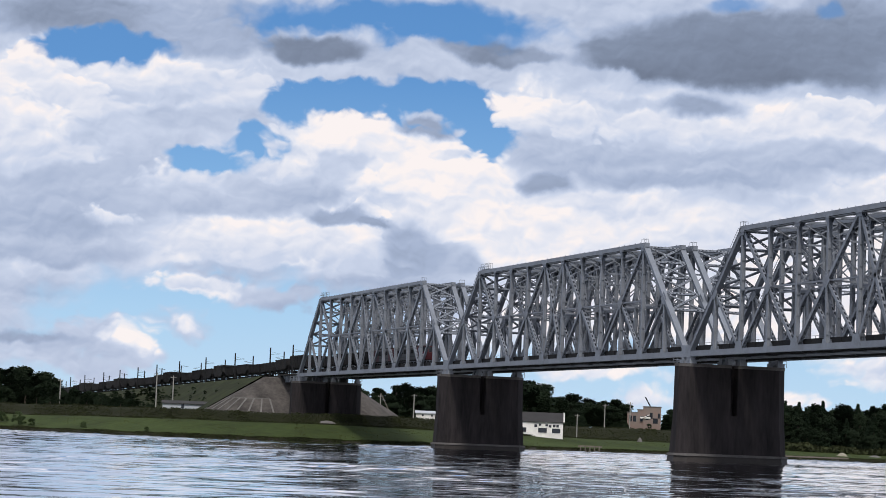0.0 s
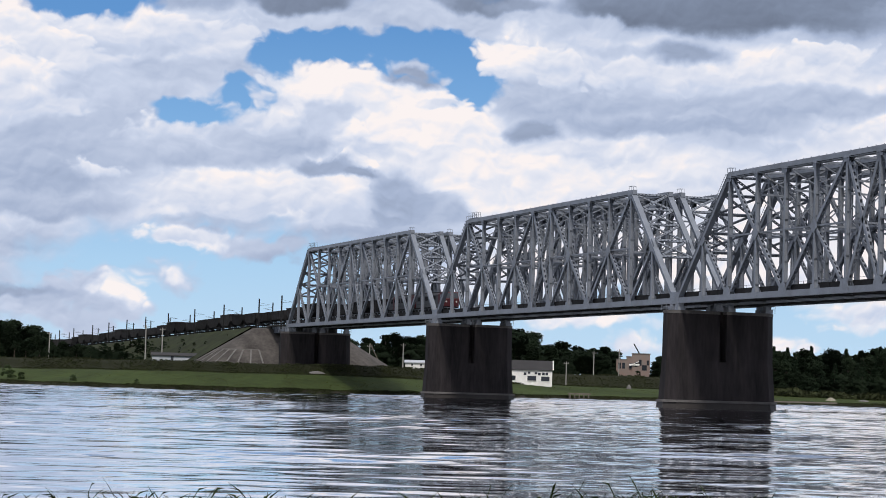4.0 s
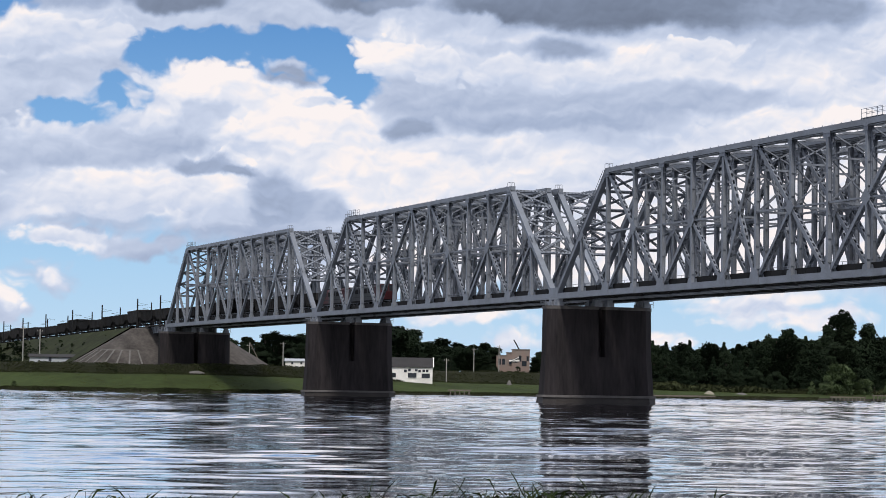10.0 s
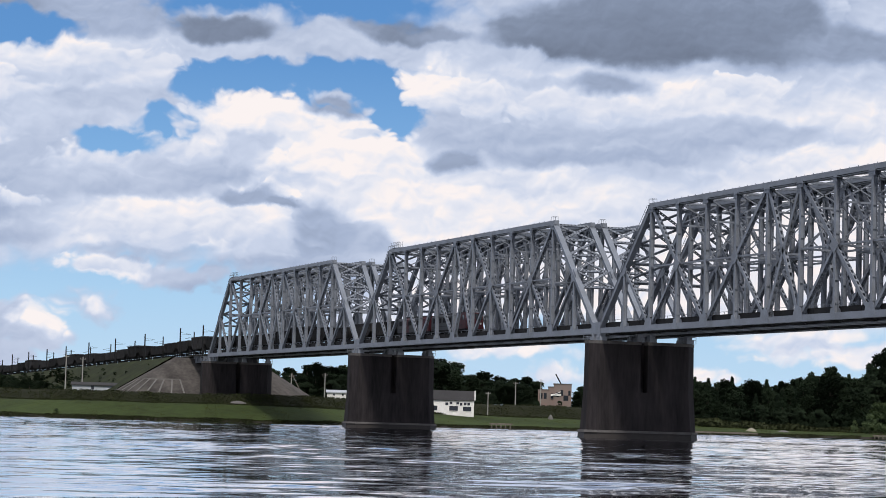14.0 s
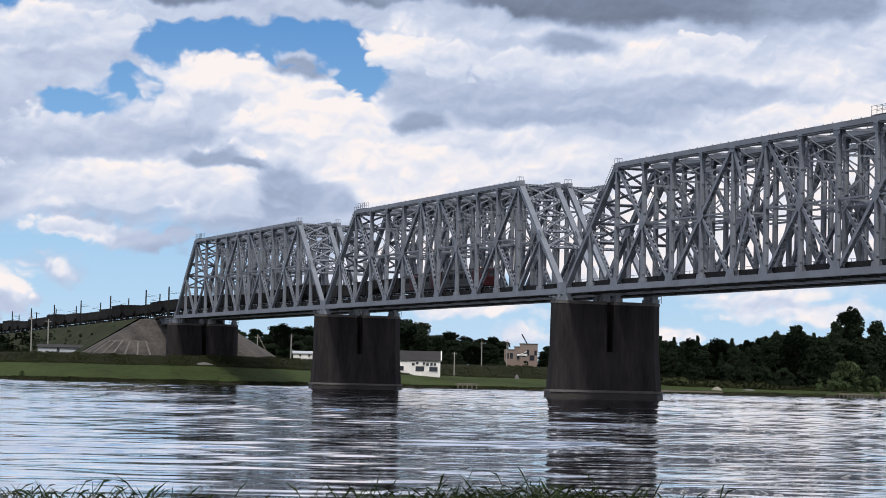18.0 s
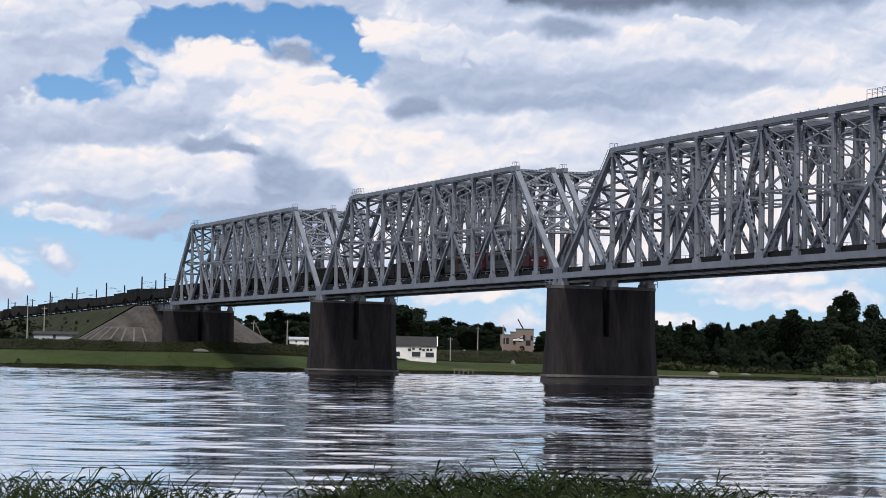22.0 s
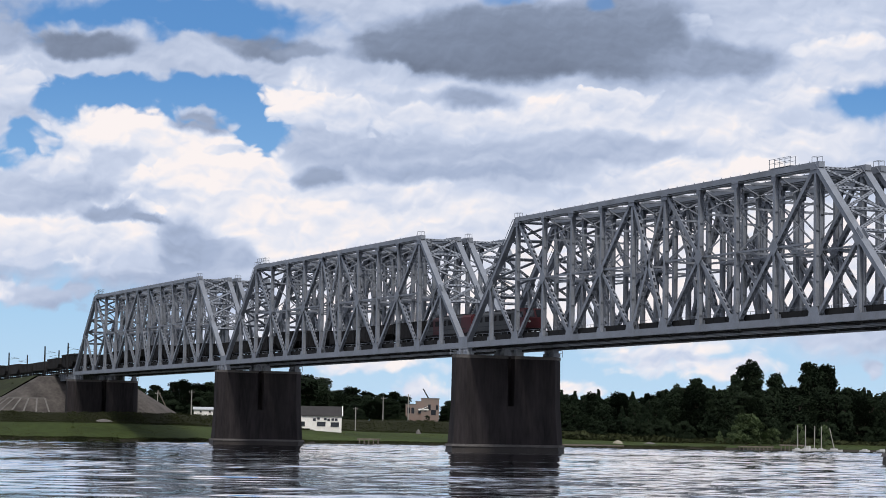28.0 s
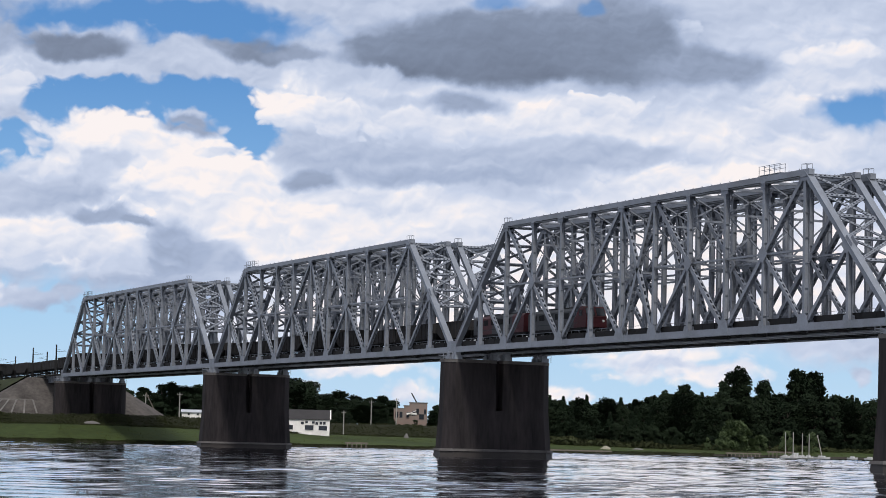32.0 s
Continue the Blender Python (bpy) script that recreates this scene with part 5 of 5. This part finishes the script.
# the wood to the left, beyond the meadow
SKY_L = ((-92, 1.2), (-84, 1.25), (-82.7, 1.25), (-82.0, 1.30), (-81.6, 1.18), (-81.35, 1.02), (-81.1, 0.86), (-80.6, 0.80), (-80.2, 0.72))
a = -90.0
while a < -80.3:
    for dr, drop in ((80, 0.66), (86, 0.80), (95, 0.92), (108, 1.03), (112, 0.98)):
        aa = a + trees.uniform(-0.1, 0.1)
        plant(trees.choice(("oak", "oak", "tall")), aa, shore_r(aa) + dr + trees.uniform(-5, 5), ramp_at(SKY_L, aa) * drop * trees.uniform(0.97, 1.06), broad=trees.uniform(1.2, 1.7))
    aa = a + trees.uniform(-0.2, 0.2)
    plant("shrub", aa, shore_r(aa) + trees.uniform(70, 80), tall=trees.uniform(3.5, 7.0), broad=trees.uniform(0.9, 1.4))
    a += 0.36
# scrub on the embankment and along the water
for i in range(70):
    aa = trees.uniform(-81.4, -79.05)
    k = min(1.0, (-78.6 - aa) / 1.4)
    plant("shrub", aa, shore_r(aa) + trees.uniform(58, 76), tall=trees.uniform(1.0, 3.6) * k, broad=trees.uniform(0.8, 1.3))
for i in range(95):
    x = -150 - 230 * trees.random() ** 0.8
    u = trees.uniform(0.35, 0.95)
    plant_slope(x, u, trees.uniform(0.7, 2.6) * min(1.0, (-130 - x) / 90), trees.uniform(0.9, 1.5))
for i in range(40):
    x = trees.uniform(-330, -140)
    plant_slope(x, trees.uniform(0.12, 0.9), trees.uniform(0.35, 1.0), trees.uniform(0.9, 1.6))
for aa, s, h in ((-82.2, 10, 3.2), (-82.6, 14, 2.8), (-81.9, 8, 1.8), (-80.7, 7, 1.6), (-79.2, 4, 1.1), (-71.2, 4, 1.0), (-66.4, 6, 0.9)):
    plant("bush", aa, shore_r(aa) + s, tall=h, broad=1.2)
for kinds_left in STOCK.values():
    for ob in kinds_left:
        if ob not in USED:
            x, y = polar(-55.0, shore_r(-55.0) + 130)
            ob.location = (x, y, ground_at(x, y))


def make_scrub(name, label, seed, count, spread, sizes, mat, lo_a=-84.0, hi_a=-55.0):
    """Low rough growth in a band along the bank: leafy tufts in one mesh."""
    rnd = random.Random(seed)
    v, f = [], []
    for i in range(count):
        a = rnd.uniform(lo_a, hi_a)
        k = ramp_at(NARROW, a)
        s = rnd.uniform(*spread) * k
        x, y = polar(a, shore_r(a) + s)
        g = ground_at(x, y)
        big = noise.noise((a * 1.7, s * 0.05, seed)) * 0.5 + 0.6
        h = rnd.uniform(*sizes) * max(0.25, big)
        for q in range(9):
            p = Vector((x + rnd.gauss(0, h * 0.5), y + rnd.gauss(0, h * 0.5), g + h * rnd.uniform(0.05, 0.95)))
            u = Vector((rnd.gauss(0, 1), rnd.gauss(0, 1), rnd.gauss(0, 1))).normalized()
            w = u.orthogonal().normalized() * h * rnd.uniform(0.2, 0.4)
            u = u * h * rnd.uniform(0.2, 0.45)
            o = len(v)
            v += [p - u, p - w, p + u, p + w]
            f.append((o, o + 1, o + 2, o + 3))
    me = bpy.data.meshes.new(name)
    me.from_pydata(v, [], f)
    me.materials.append(mat)
    thing(name, label, "scrub", data=me, kind="stuff")


def make_far_wood():
    """The depth of the wood behind its first trees: a ragged mass of leaves."""
    rnd = random.Random(17)
    v, f = [], []
    for i in range(52000):
        a = rnd.uniform(-66.4, -53.0)
        r = shore_r(a) + rnd.uniform(104, 136)
        x, y = polar(a, r)
        g = ground_at(x, y)
        crest = height(ramp_at(SKY_R, a) * (0.84 + 0.12 * noise.noise((a * 5.0, r * 0.06, 2.0)) + 0.14 * noise.noise((a * 19.0, r * 0.1, 7.0))), r) - g
        p = Vector((x, y, g + crest * rnd.random() ** 0.6))
        u = Vector((rnd.gauss(0, 1), rnd.gauss(0, 1), rnd.gauss(0, 0.8))).normalized()
        w = u.orthogonal().normalized() * rnd.uniform(0.4, 0.75)
        u = u * rnd.uniform(0.4, 0.8)
        o = len(v)
        v += [p - u, p - w, p + u, p + w]
        f.append((o, o + 1, o + 2, o + 3))
    me = bpy.data.meshes.new("far_wood")
    me.from_pydata(v, [], f)
    me.materials.append(LEAF)
    thing("far_wood", "dense dark wood behind the nearer trees", "wood", data=me, kind="stuff")


make_far_wood()
make_scrub("dike_scrub", "dark rough scrub along the dike", 3, 12000, (50, 70), (0.18, 0.55), SCRUB, -84.0, -64.5)
make_scrub("bank_sedge", "dark sedge along the waterline", 4, 14000, (0.2, 3.2), (0.2, 0.55), SCRUB, -84.0, -60.2)
make_scrub("wood_edge_scrub", "dark undergrowth at the edge of the wood", 6, 4000, (42, 60), (0.8, 2.4), SCRUB, -64.6, -55.0)
make_scrub("meadow_tufts", "coarse grass tufts on the meadow", 8, 7000, (6, 48), (0.08, 0.26), TUFT)

# ---- buildings on the bank ----


def gable_house(name, label, a0, a1, r, base_e, eave_e, ridge_e, wall, roof, windows, deep=7.0):
    """A long low house seen on its long side, from the direction a0 to a1."""
    h = thing(name, label, "house")
    x0, y0 = polar(a0, r)
    x1, y1 = polar(a1, r)
    ln = math.hypot(x1 - x0, y1 - y0)
    h.location = (x0, y0, height(base_e, r))
    h.rotation_euler = (0, 0, math.atan2(y1 - y0, x1 - x0))
    ze, zr = height(eave_e, r) - height(base_e, r), height(ridge_e, r) - height(base_e, r)
    b = Build()
    b.add([(0, 0, -1.2), (ln, 0, -1.2), (ln, deep, -1.2), (0, deep, -1.2), (0, 0, ze), (ln, 0, ze), (ln, deep, ze), (0, deep, ze), (0, deep / 2, zr - 0.1), (ln, deep / 2, zr - 0.1)],
          [(0, 1, 5, 4), (2, 3, 7, 6), (1, 2, 6, 9, 5), (3, 0, 4, 8, 7), (0, 3, 2, 1)])
    part("wall", b.mesh("wall", wall), h)
    b = Build()
    for y0_, y1_ in ((-0.4, deep / 2), (deep + 0.4, deep / 2)):
        zl = ze - 0.12
        b.add([(-0.25, y0_, zl), (ln + 0.1, y0_, zl), (ln + 0.1, y1_, zr), (-0.25, y1_, zr), (-0.25, y0_, zl + 0.14), (ln + 0.1, y0_, zl + 0.14), (ln + 0.1, y1_, zr + 0.14), (-0.25, y1_, zr + 0.14)],
              [(0, 1, 2, 3), (4, 5, 6, 7), (0, 1, 5, 4), (2, 3, 7, 6), (0, 3, 7, 4), (1, 2, 6, 5)])
    part("roof", b.mesh("roof", roof), h)
    for x, z, w, t in windows:
        b = Build()
        b.box((x * ln, -0.01, z * ze), (w, 0.06, t))
        win = part("window", b.mesh("window", GLASS), h)
        b = Build()
        b.box((x * ln, -0.07, z * ze - t / 2 - 0.05), (w + 0.2, 0.16, 0.08))
        part("sill", b.mesh("sill", wall), win)
    return h, ln, ze, zr


house, hl, hze, hzr = gable_house("boat_house", "white rendered bank house with a dark roof", -70.95, -69.33, shore_r(-70) + 46, 0.155, 0.50, 0.715, WHITE_WALL, ROOF_DARK,
                                  ((0.70, 0.42, 2.3, 1.25), (0.90, 0.40, 2.2, 1.2), (0.60, 0.72, 0.75, 0.75), (0.66, 0.80, 0.7, 0.6), (0.76, 0.78, 0.7, 0.6), (0.81, 0.72, 0.7, 0.7), (0.87, 0.74, 0.7, 0.7), (0.92, 0.74, 0.7, 0.7), (0.25, 0.72, 0.7, 0.7), (0.40, 0.42, 2.2, 1.2)))
b = Build()
for s in (0, 1):
    y0_, y1_ = (-0.5, 3.5) if s == 0 else (7.5, 3.5)
    b.beam((hl + 0.22, y0_, hze), (hl + 0.22, y1_, hzr + 0.12), 0.26, 0.3, side=(1, 0, 0))
part("bargeboard", b.mesh("bargeboard", WHITE_WALL), house, "white gable edge")
gable_house("long_shed", "long low pale shed at the foot of the embankment", -78.86, -77.80, shore_r(-78.3) + 72, 0.48, 0.60, 0.655, SHED, ROOF_DARK, ((0.45, 0.5, 0.7, 0.9),), 4.0)
gable_house("small_shed", "small white shed on the dike", -72.84, -72.30, shore_r(-72.6) + 84, 0.48, 0.60, 0.645, WHITE_WALL, SHED, ((0.3, 0.55, 0.5, 0.5), (0.7, 0.55, 0.5, 0.5)), 3.5)


def make_mill():
    r = shore_r(-67.4) + 118
    m = thing("brick_building", "pinkish brick building with stepped roofline among trees", "building")
    x0, y0 = polar(-67.82, r)
    x1, y1 = polar(-67.0, r)
    ln = math.hypot(x1 - x0, y1 - y0)
    m.location = (x0, y0, height(0.40, r))
    m.rotation_euler = (0, 0, math.atan2(y1 - y0, x1 - x0))
    zz = lambda e: height(e, r) - height(0.40, r)
    for x, w, e, d in ((0.16, 0.30, 0.80, 0.0), (0.40, 0.20, 0.87, 0.3), (0.72, 0.52, 0.945, 0.0)):
        b = Build()
        b.box((x * ln, 4 + d, zz(e) / 2 - 1), (w * ln, 8, zz(e) + 2))
        part("wall", b.mesh("wall", BRICK), m)
        b = Build()
        b.box((x * ln, 4 + d, zz(e) + 0.12), (w * ln + 0.3, 8.3, 0.24))
        part("cornice", b.mesh("cornice", CONCRETE), m)
    for x, e, w, t in ((0.10, 0.66, 0.9, 1.8), (0.22, 0.66, 0.9, 1.8), (0.42, 0.66, 0.8, 1.6), (0.58, 0.70, 0.8, 1.5), (0.70, 0.74, 0.8, 1.8), (0.82, 0.62, 1.5, 1.6), (0.92, 0.74, 0.7, 1.5)):
        b = Build()
        b.box((x * ln, -0.02, zz(e)), (w, 0.08, t))
        part("window", b.mesh("window", GLASS), m)
    b = Build()
    b.add([(0.40 * ln, -0.6, zz(0.66)), (0.66 * ln, -0.6, zz(0.76)), (0.66 * ln, 1.0, zz(0.80)), (0.40 * ln, 1.0, zz(0.70))], [(0, 1, 2, 3)])
    b.box((0.53 * ln, -0.3, zz(0.69)), (0.3 * ln, 0.12, 0.5))
    part("porch_roof", b.mesh("porch_roof", WHITE_WALL), m, "pale lean-to roof")
    cr = thing("crane_jib", "thin dark crane jib above the roofs", "crane")
    xa, ya = polar(-67.27, r + 12)
    xb, yb = polar(-67.40, r + 12)
    b = Build()
    b.beam((xa, ya, height(0.5, r)), (xa, ya, height(0.98, r)), 0.5, 0.5)
    b.laced((xa, ya, height(0.97, r)), (xb, yb, height(1.20, r)), 0.28, 0.28, 0.9, 0.2)
    part("jib", b.mesh("jib", STEEL_DARK), cr)


make_mill()


def make_pole(a, r, top_e, label="grey concrete power pole", arm=True):
    x, y = polar(a, r)
    g = ground_at(x, y)
    p = thing("utility_pole", label, "pole", (x, y, g), "poles on the bank")
    h = height(top_e, r) - g
    b = Build()
    b.tube((0, 0, -1), (0, 0, h), 0.17, 0.12, 8)
    part("post", b.mesh("post", POLE), p)
    if arm:
        b = Build()
        b.box((0, 0, h - 0.5), (0.1, 1.4, 0.1))
        for s in (-0.6, 0, 0.6):
            b.tube((0, s, h - 0.45), (0, s, h - 0.2), 0.05, 0.04, 6)
        part("crossarm", b.mesh("crossarm", POLE), p)


for aa, dr, e in ((-81.27, 66, 1.07), (-79.02, 66, 1.30), (-78.63, 74, 1.25), (-72.9, 84, 1.05), (-69.0, 50, 0.72), (-68.35, 78, 0.98), (-67.75, 92, 1.05), (-73.7, 80, 1.0)):
    make_pole(aa, shore_r(aa) + dr, e)
x, y = polar(-73.7, shore_r(-73.7) + 80)
b = Build()
b.beam((0, 0, -0.4), (-1.2, -3.2, 6.2), 0.2, 0.2)
thing("pole_strut", "leaning timber strut of a pole", "pole", (x + 1.2, y + 3.2, ground_at(x, y)), data=b.mesh("pole_strut", TIMBER))

# heaps, landing stages and boats


def make_heap(a, s, wide, tall, mat, label):
    x, y = polar(a, shore_r(a) + s)
    b = Build()
    rnd = random.Random(int(a * -100))
    k = 14
    v = [(0, 0, tall)]
    for j, (rr, zz) in enumerate(((0.35, 0.8), (0.7, 0.4), (1.0, -0.15))):
        for i in range(k):
            t = 2 * math.pi * i / k
            w = rr * wide / 2 * rnd.uniform(0.88, 1.12)
            v.append((math.cos(t) * w, math.sin(t) * w, tall * zz * rnd.uniform(0.9, 1.1)))
    f = [(0, 1 + i, 1 + (i + 1) % k) for i in range(k)]
    for j in range(2):
        f += [(1 + j * k + i, 1 + (j + 1) * k + i, 1 + (j + 1) * k + (i + 1) % k, 1 + j * k + (i + 1) % k) for i in range(k)]
    b.add(v, f)
    thing("mound", label, "mound", (x, y, ground_at(x, y)), data=b.mesh("heap", mat, True))


make_heap(-74.95, 24, 4.2, 0.55, CONCRETE, "low grey sand heap on the meadow")
make_heap(-62.75, 18, 3.4, 1.0, SAND, "pale sand heap near the water")
make_heap(-62.0, 20, 4.0, 0.5, CONCRETE, "grey rubble heap on the bank")
make_heap(-67.5, 44, 1.6, 1.3, CONCRETE, "small pale stone block on the meadow")


def make_stage(a0, a1, e, posts, label, drop=1.2):
    r = shore_r((a0 + a1) / 2) - 4
    x0, y0 = polar(a0, r)
    x1, y1 = polar(a1, r)
    z = max(0.9, height(e, r))
    st = thing("landing_stage", label, "jetty", (x0, y0, 0))
    st.rotation_euler = (0, 0, math.atan2(y1 - y0, x1 - x0))
    ln = math.hypot(x1 - x0, y1 - y0)
    b = Build()
    b.box((ln / 2, 0.3, z), (ln, 3.0, 0.18))
    part("deck", b.mesh("deck", TIMBER), st)
    b = Build()
    b.box((ln / 2, -1.23, z - 0.12), (ln, 0.05, 0.34))
    part("fascia", b.mesh("fascia", TIMBER), st)
    b = Build()
    b.tube((0, -1.0, -1.5), (0, -1.0, z - 0.09), 0.16, 0.16, 8)
    pm = b.mesh("pile", TIMBER)
    for i in range(posts):
        part("pile", pm, st, at=((i + 0.5) * ln / posts, 0, 0))


make_stage(-59.92, -59.08, -0.05, 9, "weathered timber landing stage on piles")
make_stage(-58.95, -58.30, 0.0, 7, "weathered timber jetty with a boarded front")
make_stage(-68.95, -68.40, -0.03, 5, "low concrete landing steps")
make_stage(-65.6, -62.6, -0.08, 4, "dark low quay wall of boards")


def make_boat(a, ln, mast, lean=0.0, cabin=False, label="white moored sailing boat with a bare mast"):
    r = shore_r(a) - 9
    x, y = polar(a, r)
    bt = thing("sailing_boat" if mast else "motor_boat", label, "boat", (x, y, 0), "moored boats")
    bt.rotation_euler = (0, 0, radians(25))
    b = Build()
    st = ((-0.5, 0.8, 0.75), (-0.2, 1.0, 0.65), (0.2, 0.85, 0.7), (0.42, 0.4, 0.8), (0.5, 0.05, 0.9))
    v = []
    for t, w, z in st:
        v += [(t * ln, -w, z), (t * ln, -w * 0.7, -0.2), (t * ln, w * 0.7, -0.2), (t * ln, w, z)]
    f = []
    for i in range(4):
        for j in range(3):
            f.append((i * 4 + j, i * 4 + j + 1, (i + 1) * 4 + j + 1, (i + 1) * 4 + j))
        f.append((i * 4 + 3, i * 4, (i + 1) * 4, (i + 1) * 4 + 3))
    f += [(3, 2, 1, 0), (16, 17, 18, 19)]
    b.add(v, f)
    part("hull", b.mesh("hull", HULL), bt)
    b = Build()
    b.prism([(-0.2 * ln, -0.55), (0.15 * ln, -0.45), (0.15 * ln, 0.45), (-0.2 * ln, 0.55)], 0.6, 1.8 if cabin else 1.15, 0.05)
    part("cabin", b.mesh("cabin", HULL), bt)
    if mast:
        b = Build()
        b.tube((0, 0, 0.6), (lean, 0, mast), 0.15, 0.11, 8)
        part("mast", b.mesh("mast", POLE), bt)
        b = Build()
        b.tube((0, 0, 1.5), (-0.4 * ln, 0, 1.6), 0.06, 0.06, 6)
        part("boom", b.mesh("boom", TIMBER), bt)


for aa, ln, mast, lean in ((-58.52, 3.0, 7.9, 0.0), (-58.34, 3.0, 7.9, 0.0), (-58.13, 3.4, 7.7, 0.1), (-57.97, 3.0, 7.6, 0.0), (-57.66, 5.5, 7.2, -1.8)):
    make_boat(aa, ln, mast, lean)
make_boat(-58.28, 4.5, 0, cabin=True, label="white moored motor boat with a cabin")
make_boat(-56.95, 3.2, 0, label="small white upturned dinghy by the bank")
make_boat(-56.55, 3.4, 0, label="small white moored dinghy")


# ---- reeds on the near bank ----


def make_reeds():
    rnd = random.Random(21)
    dens = ((-84, 0.34), (-80, 0.36), (-77, 0.42), (-74.4, 0.36), (-73.7, 0.05), (-72.4, 0.05), (-71.8, 0.9), (-69, 1.0), (-66, 1.0), (-64, 0.75), (-62, 0.5), (-60.5, 0.3), (-59, 0.1), (-54, 0.05))
    tops = ((-84, -2.75), (-80, -2.75), (-78.8, -2.55), (-76.7, -2.65), (-74, -2.85), (-72, -2.8), (-70.6, -2.6), (-68.2, -2.42), (-66.5, -2.35), (-64.5, -2.5), (-61, -2.75), (-58, -2.95), (-54, -3.1))
    v, f = [], []
    made = 0
    while made < 2500:
        a = rnd.uniform(-84, -54)
        if rnd.random() > ramp_at(dens, a):
            continue
        r = rnd.uniform(17.0, 24.0)
        x, y = polar(a, r)
        top = height(ramp_at(tops, a) - 0.20 - abs(rnd.gauss(0, 0.55)) + (0.3 if rnd.random() < 0.04 else 0), r)
        top = max(0.3, top)
        made += 1
        lean = Vector((rnd.gauss(0, 0.16), rnd.gauss(0, 0.16), 0))
        side = Vector((math.cos(radians(a)), -math.sin(radians(a)), 0))
        th = rnd.uniform(0.004, 0.009)
        segs = 4
        last = None
        p0 = Vector((x, y, -0.3))
        for i in range(segs + 1):
            t = i / segs
            c = p0 + Vector((0, 0, (top + 0.3) * t)) + lean * (t * t)
            w = th * (1 - 0.6 * t)
            o = len(v)
            v += [c - side * w, c + side * w]
            if last is not None:
                f.append((last, last + 1, o + 1, o))
            last = o
        for q in range(rnd.randint(6, 10)):
            t = rnd.uniform(0.45, 1.0)
            c = p0 + Vector((0, 0, (top + 0.3) * t)) + lean * (t * t)
            d = (side * rnd.choice((-1, 1)) + Vector((rnd.gauss(0, 0.5), rnd.gauss(0, 0.5), 0))).normalized()
            ln, wd = rnd.uniform(0.08, 0.18), rnd.uniform(0.006, 0.013)
            up, sag = rnd.uniform(0.3, 1.7), rnd.uniform(0.0, 0.7)
            m = c + d * ln * 0.5 + Vector((0, 0, up * ln * 0.55))
            e = c + d * ln * rnd.uniform(0.8, 1.1) + Vector((0, 0, (up - sag) * ln))
            n = Vector((0, 0, 1)) * wd * 0.8 + d.cross(Vector((0, 0, 1))) * wd * rnd.uniform(-1, 1)
            o = len(v)
            v += [c - n * 0.4, c + n * 0.4, m + n, e, m - n]
            f += [(o, o + 4, o + 2, o + 1), (o + 4, o + 3, o + 2)]
    me = bpy.data.meshes.new("reeds")
    me.from_pydata(v, [], f)
    me.materials.append(REED)
    thing("reeds", "green reeds standing in the shallow water", "reeds", data=me, kind="stuff")


make_reeds()


# ---- what moves ----
HEAD0, SPEED = -21.9, 5.357      # the train's head at the start, metres a second


def motions():
    for ob, back in TRAIN:
        rows = []
        for i in range(0, 17):
            t = 2.0 * i
            x = HEAD0 + SPEED * t - back
            za, zb = rail_z(x - 5), rail_z(x + 5)
            rows.append((t, pose(x, W / 2, (za + zb) / 2, 0, -math.degrees(math.atan2(zb - za, 10)), 0)))
        walk(ob, rows)
    # the waves drift with the stream
    walk(waves, [(0.0, pose(0, 4.0, 0)), (16.0, pose(0, 0, 0)), (32.0, pose(0, -4.0, 0))])


motions()
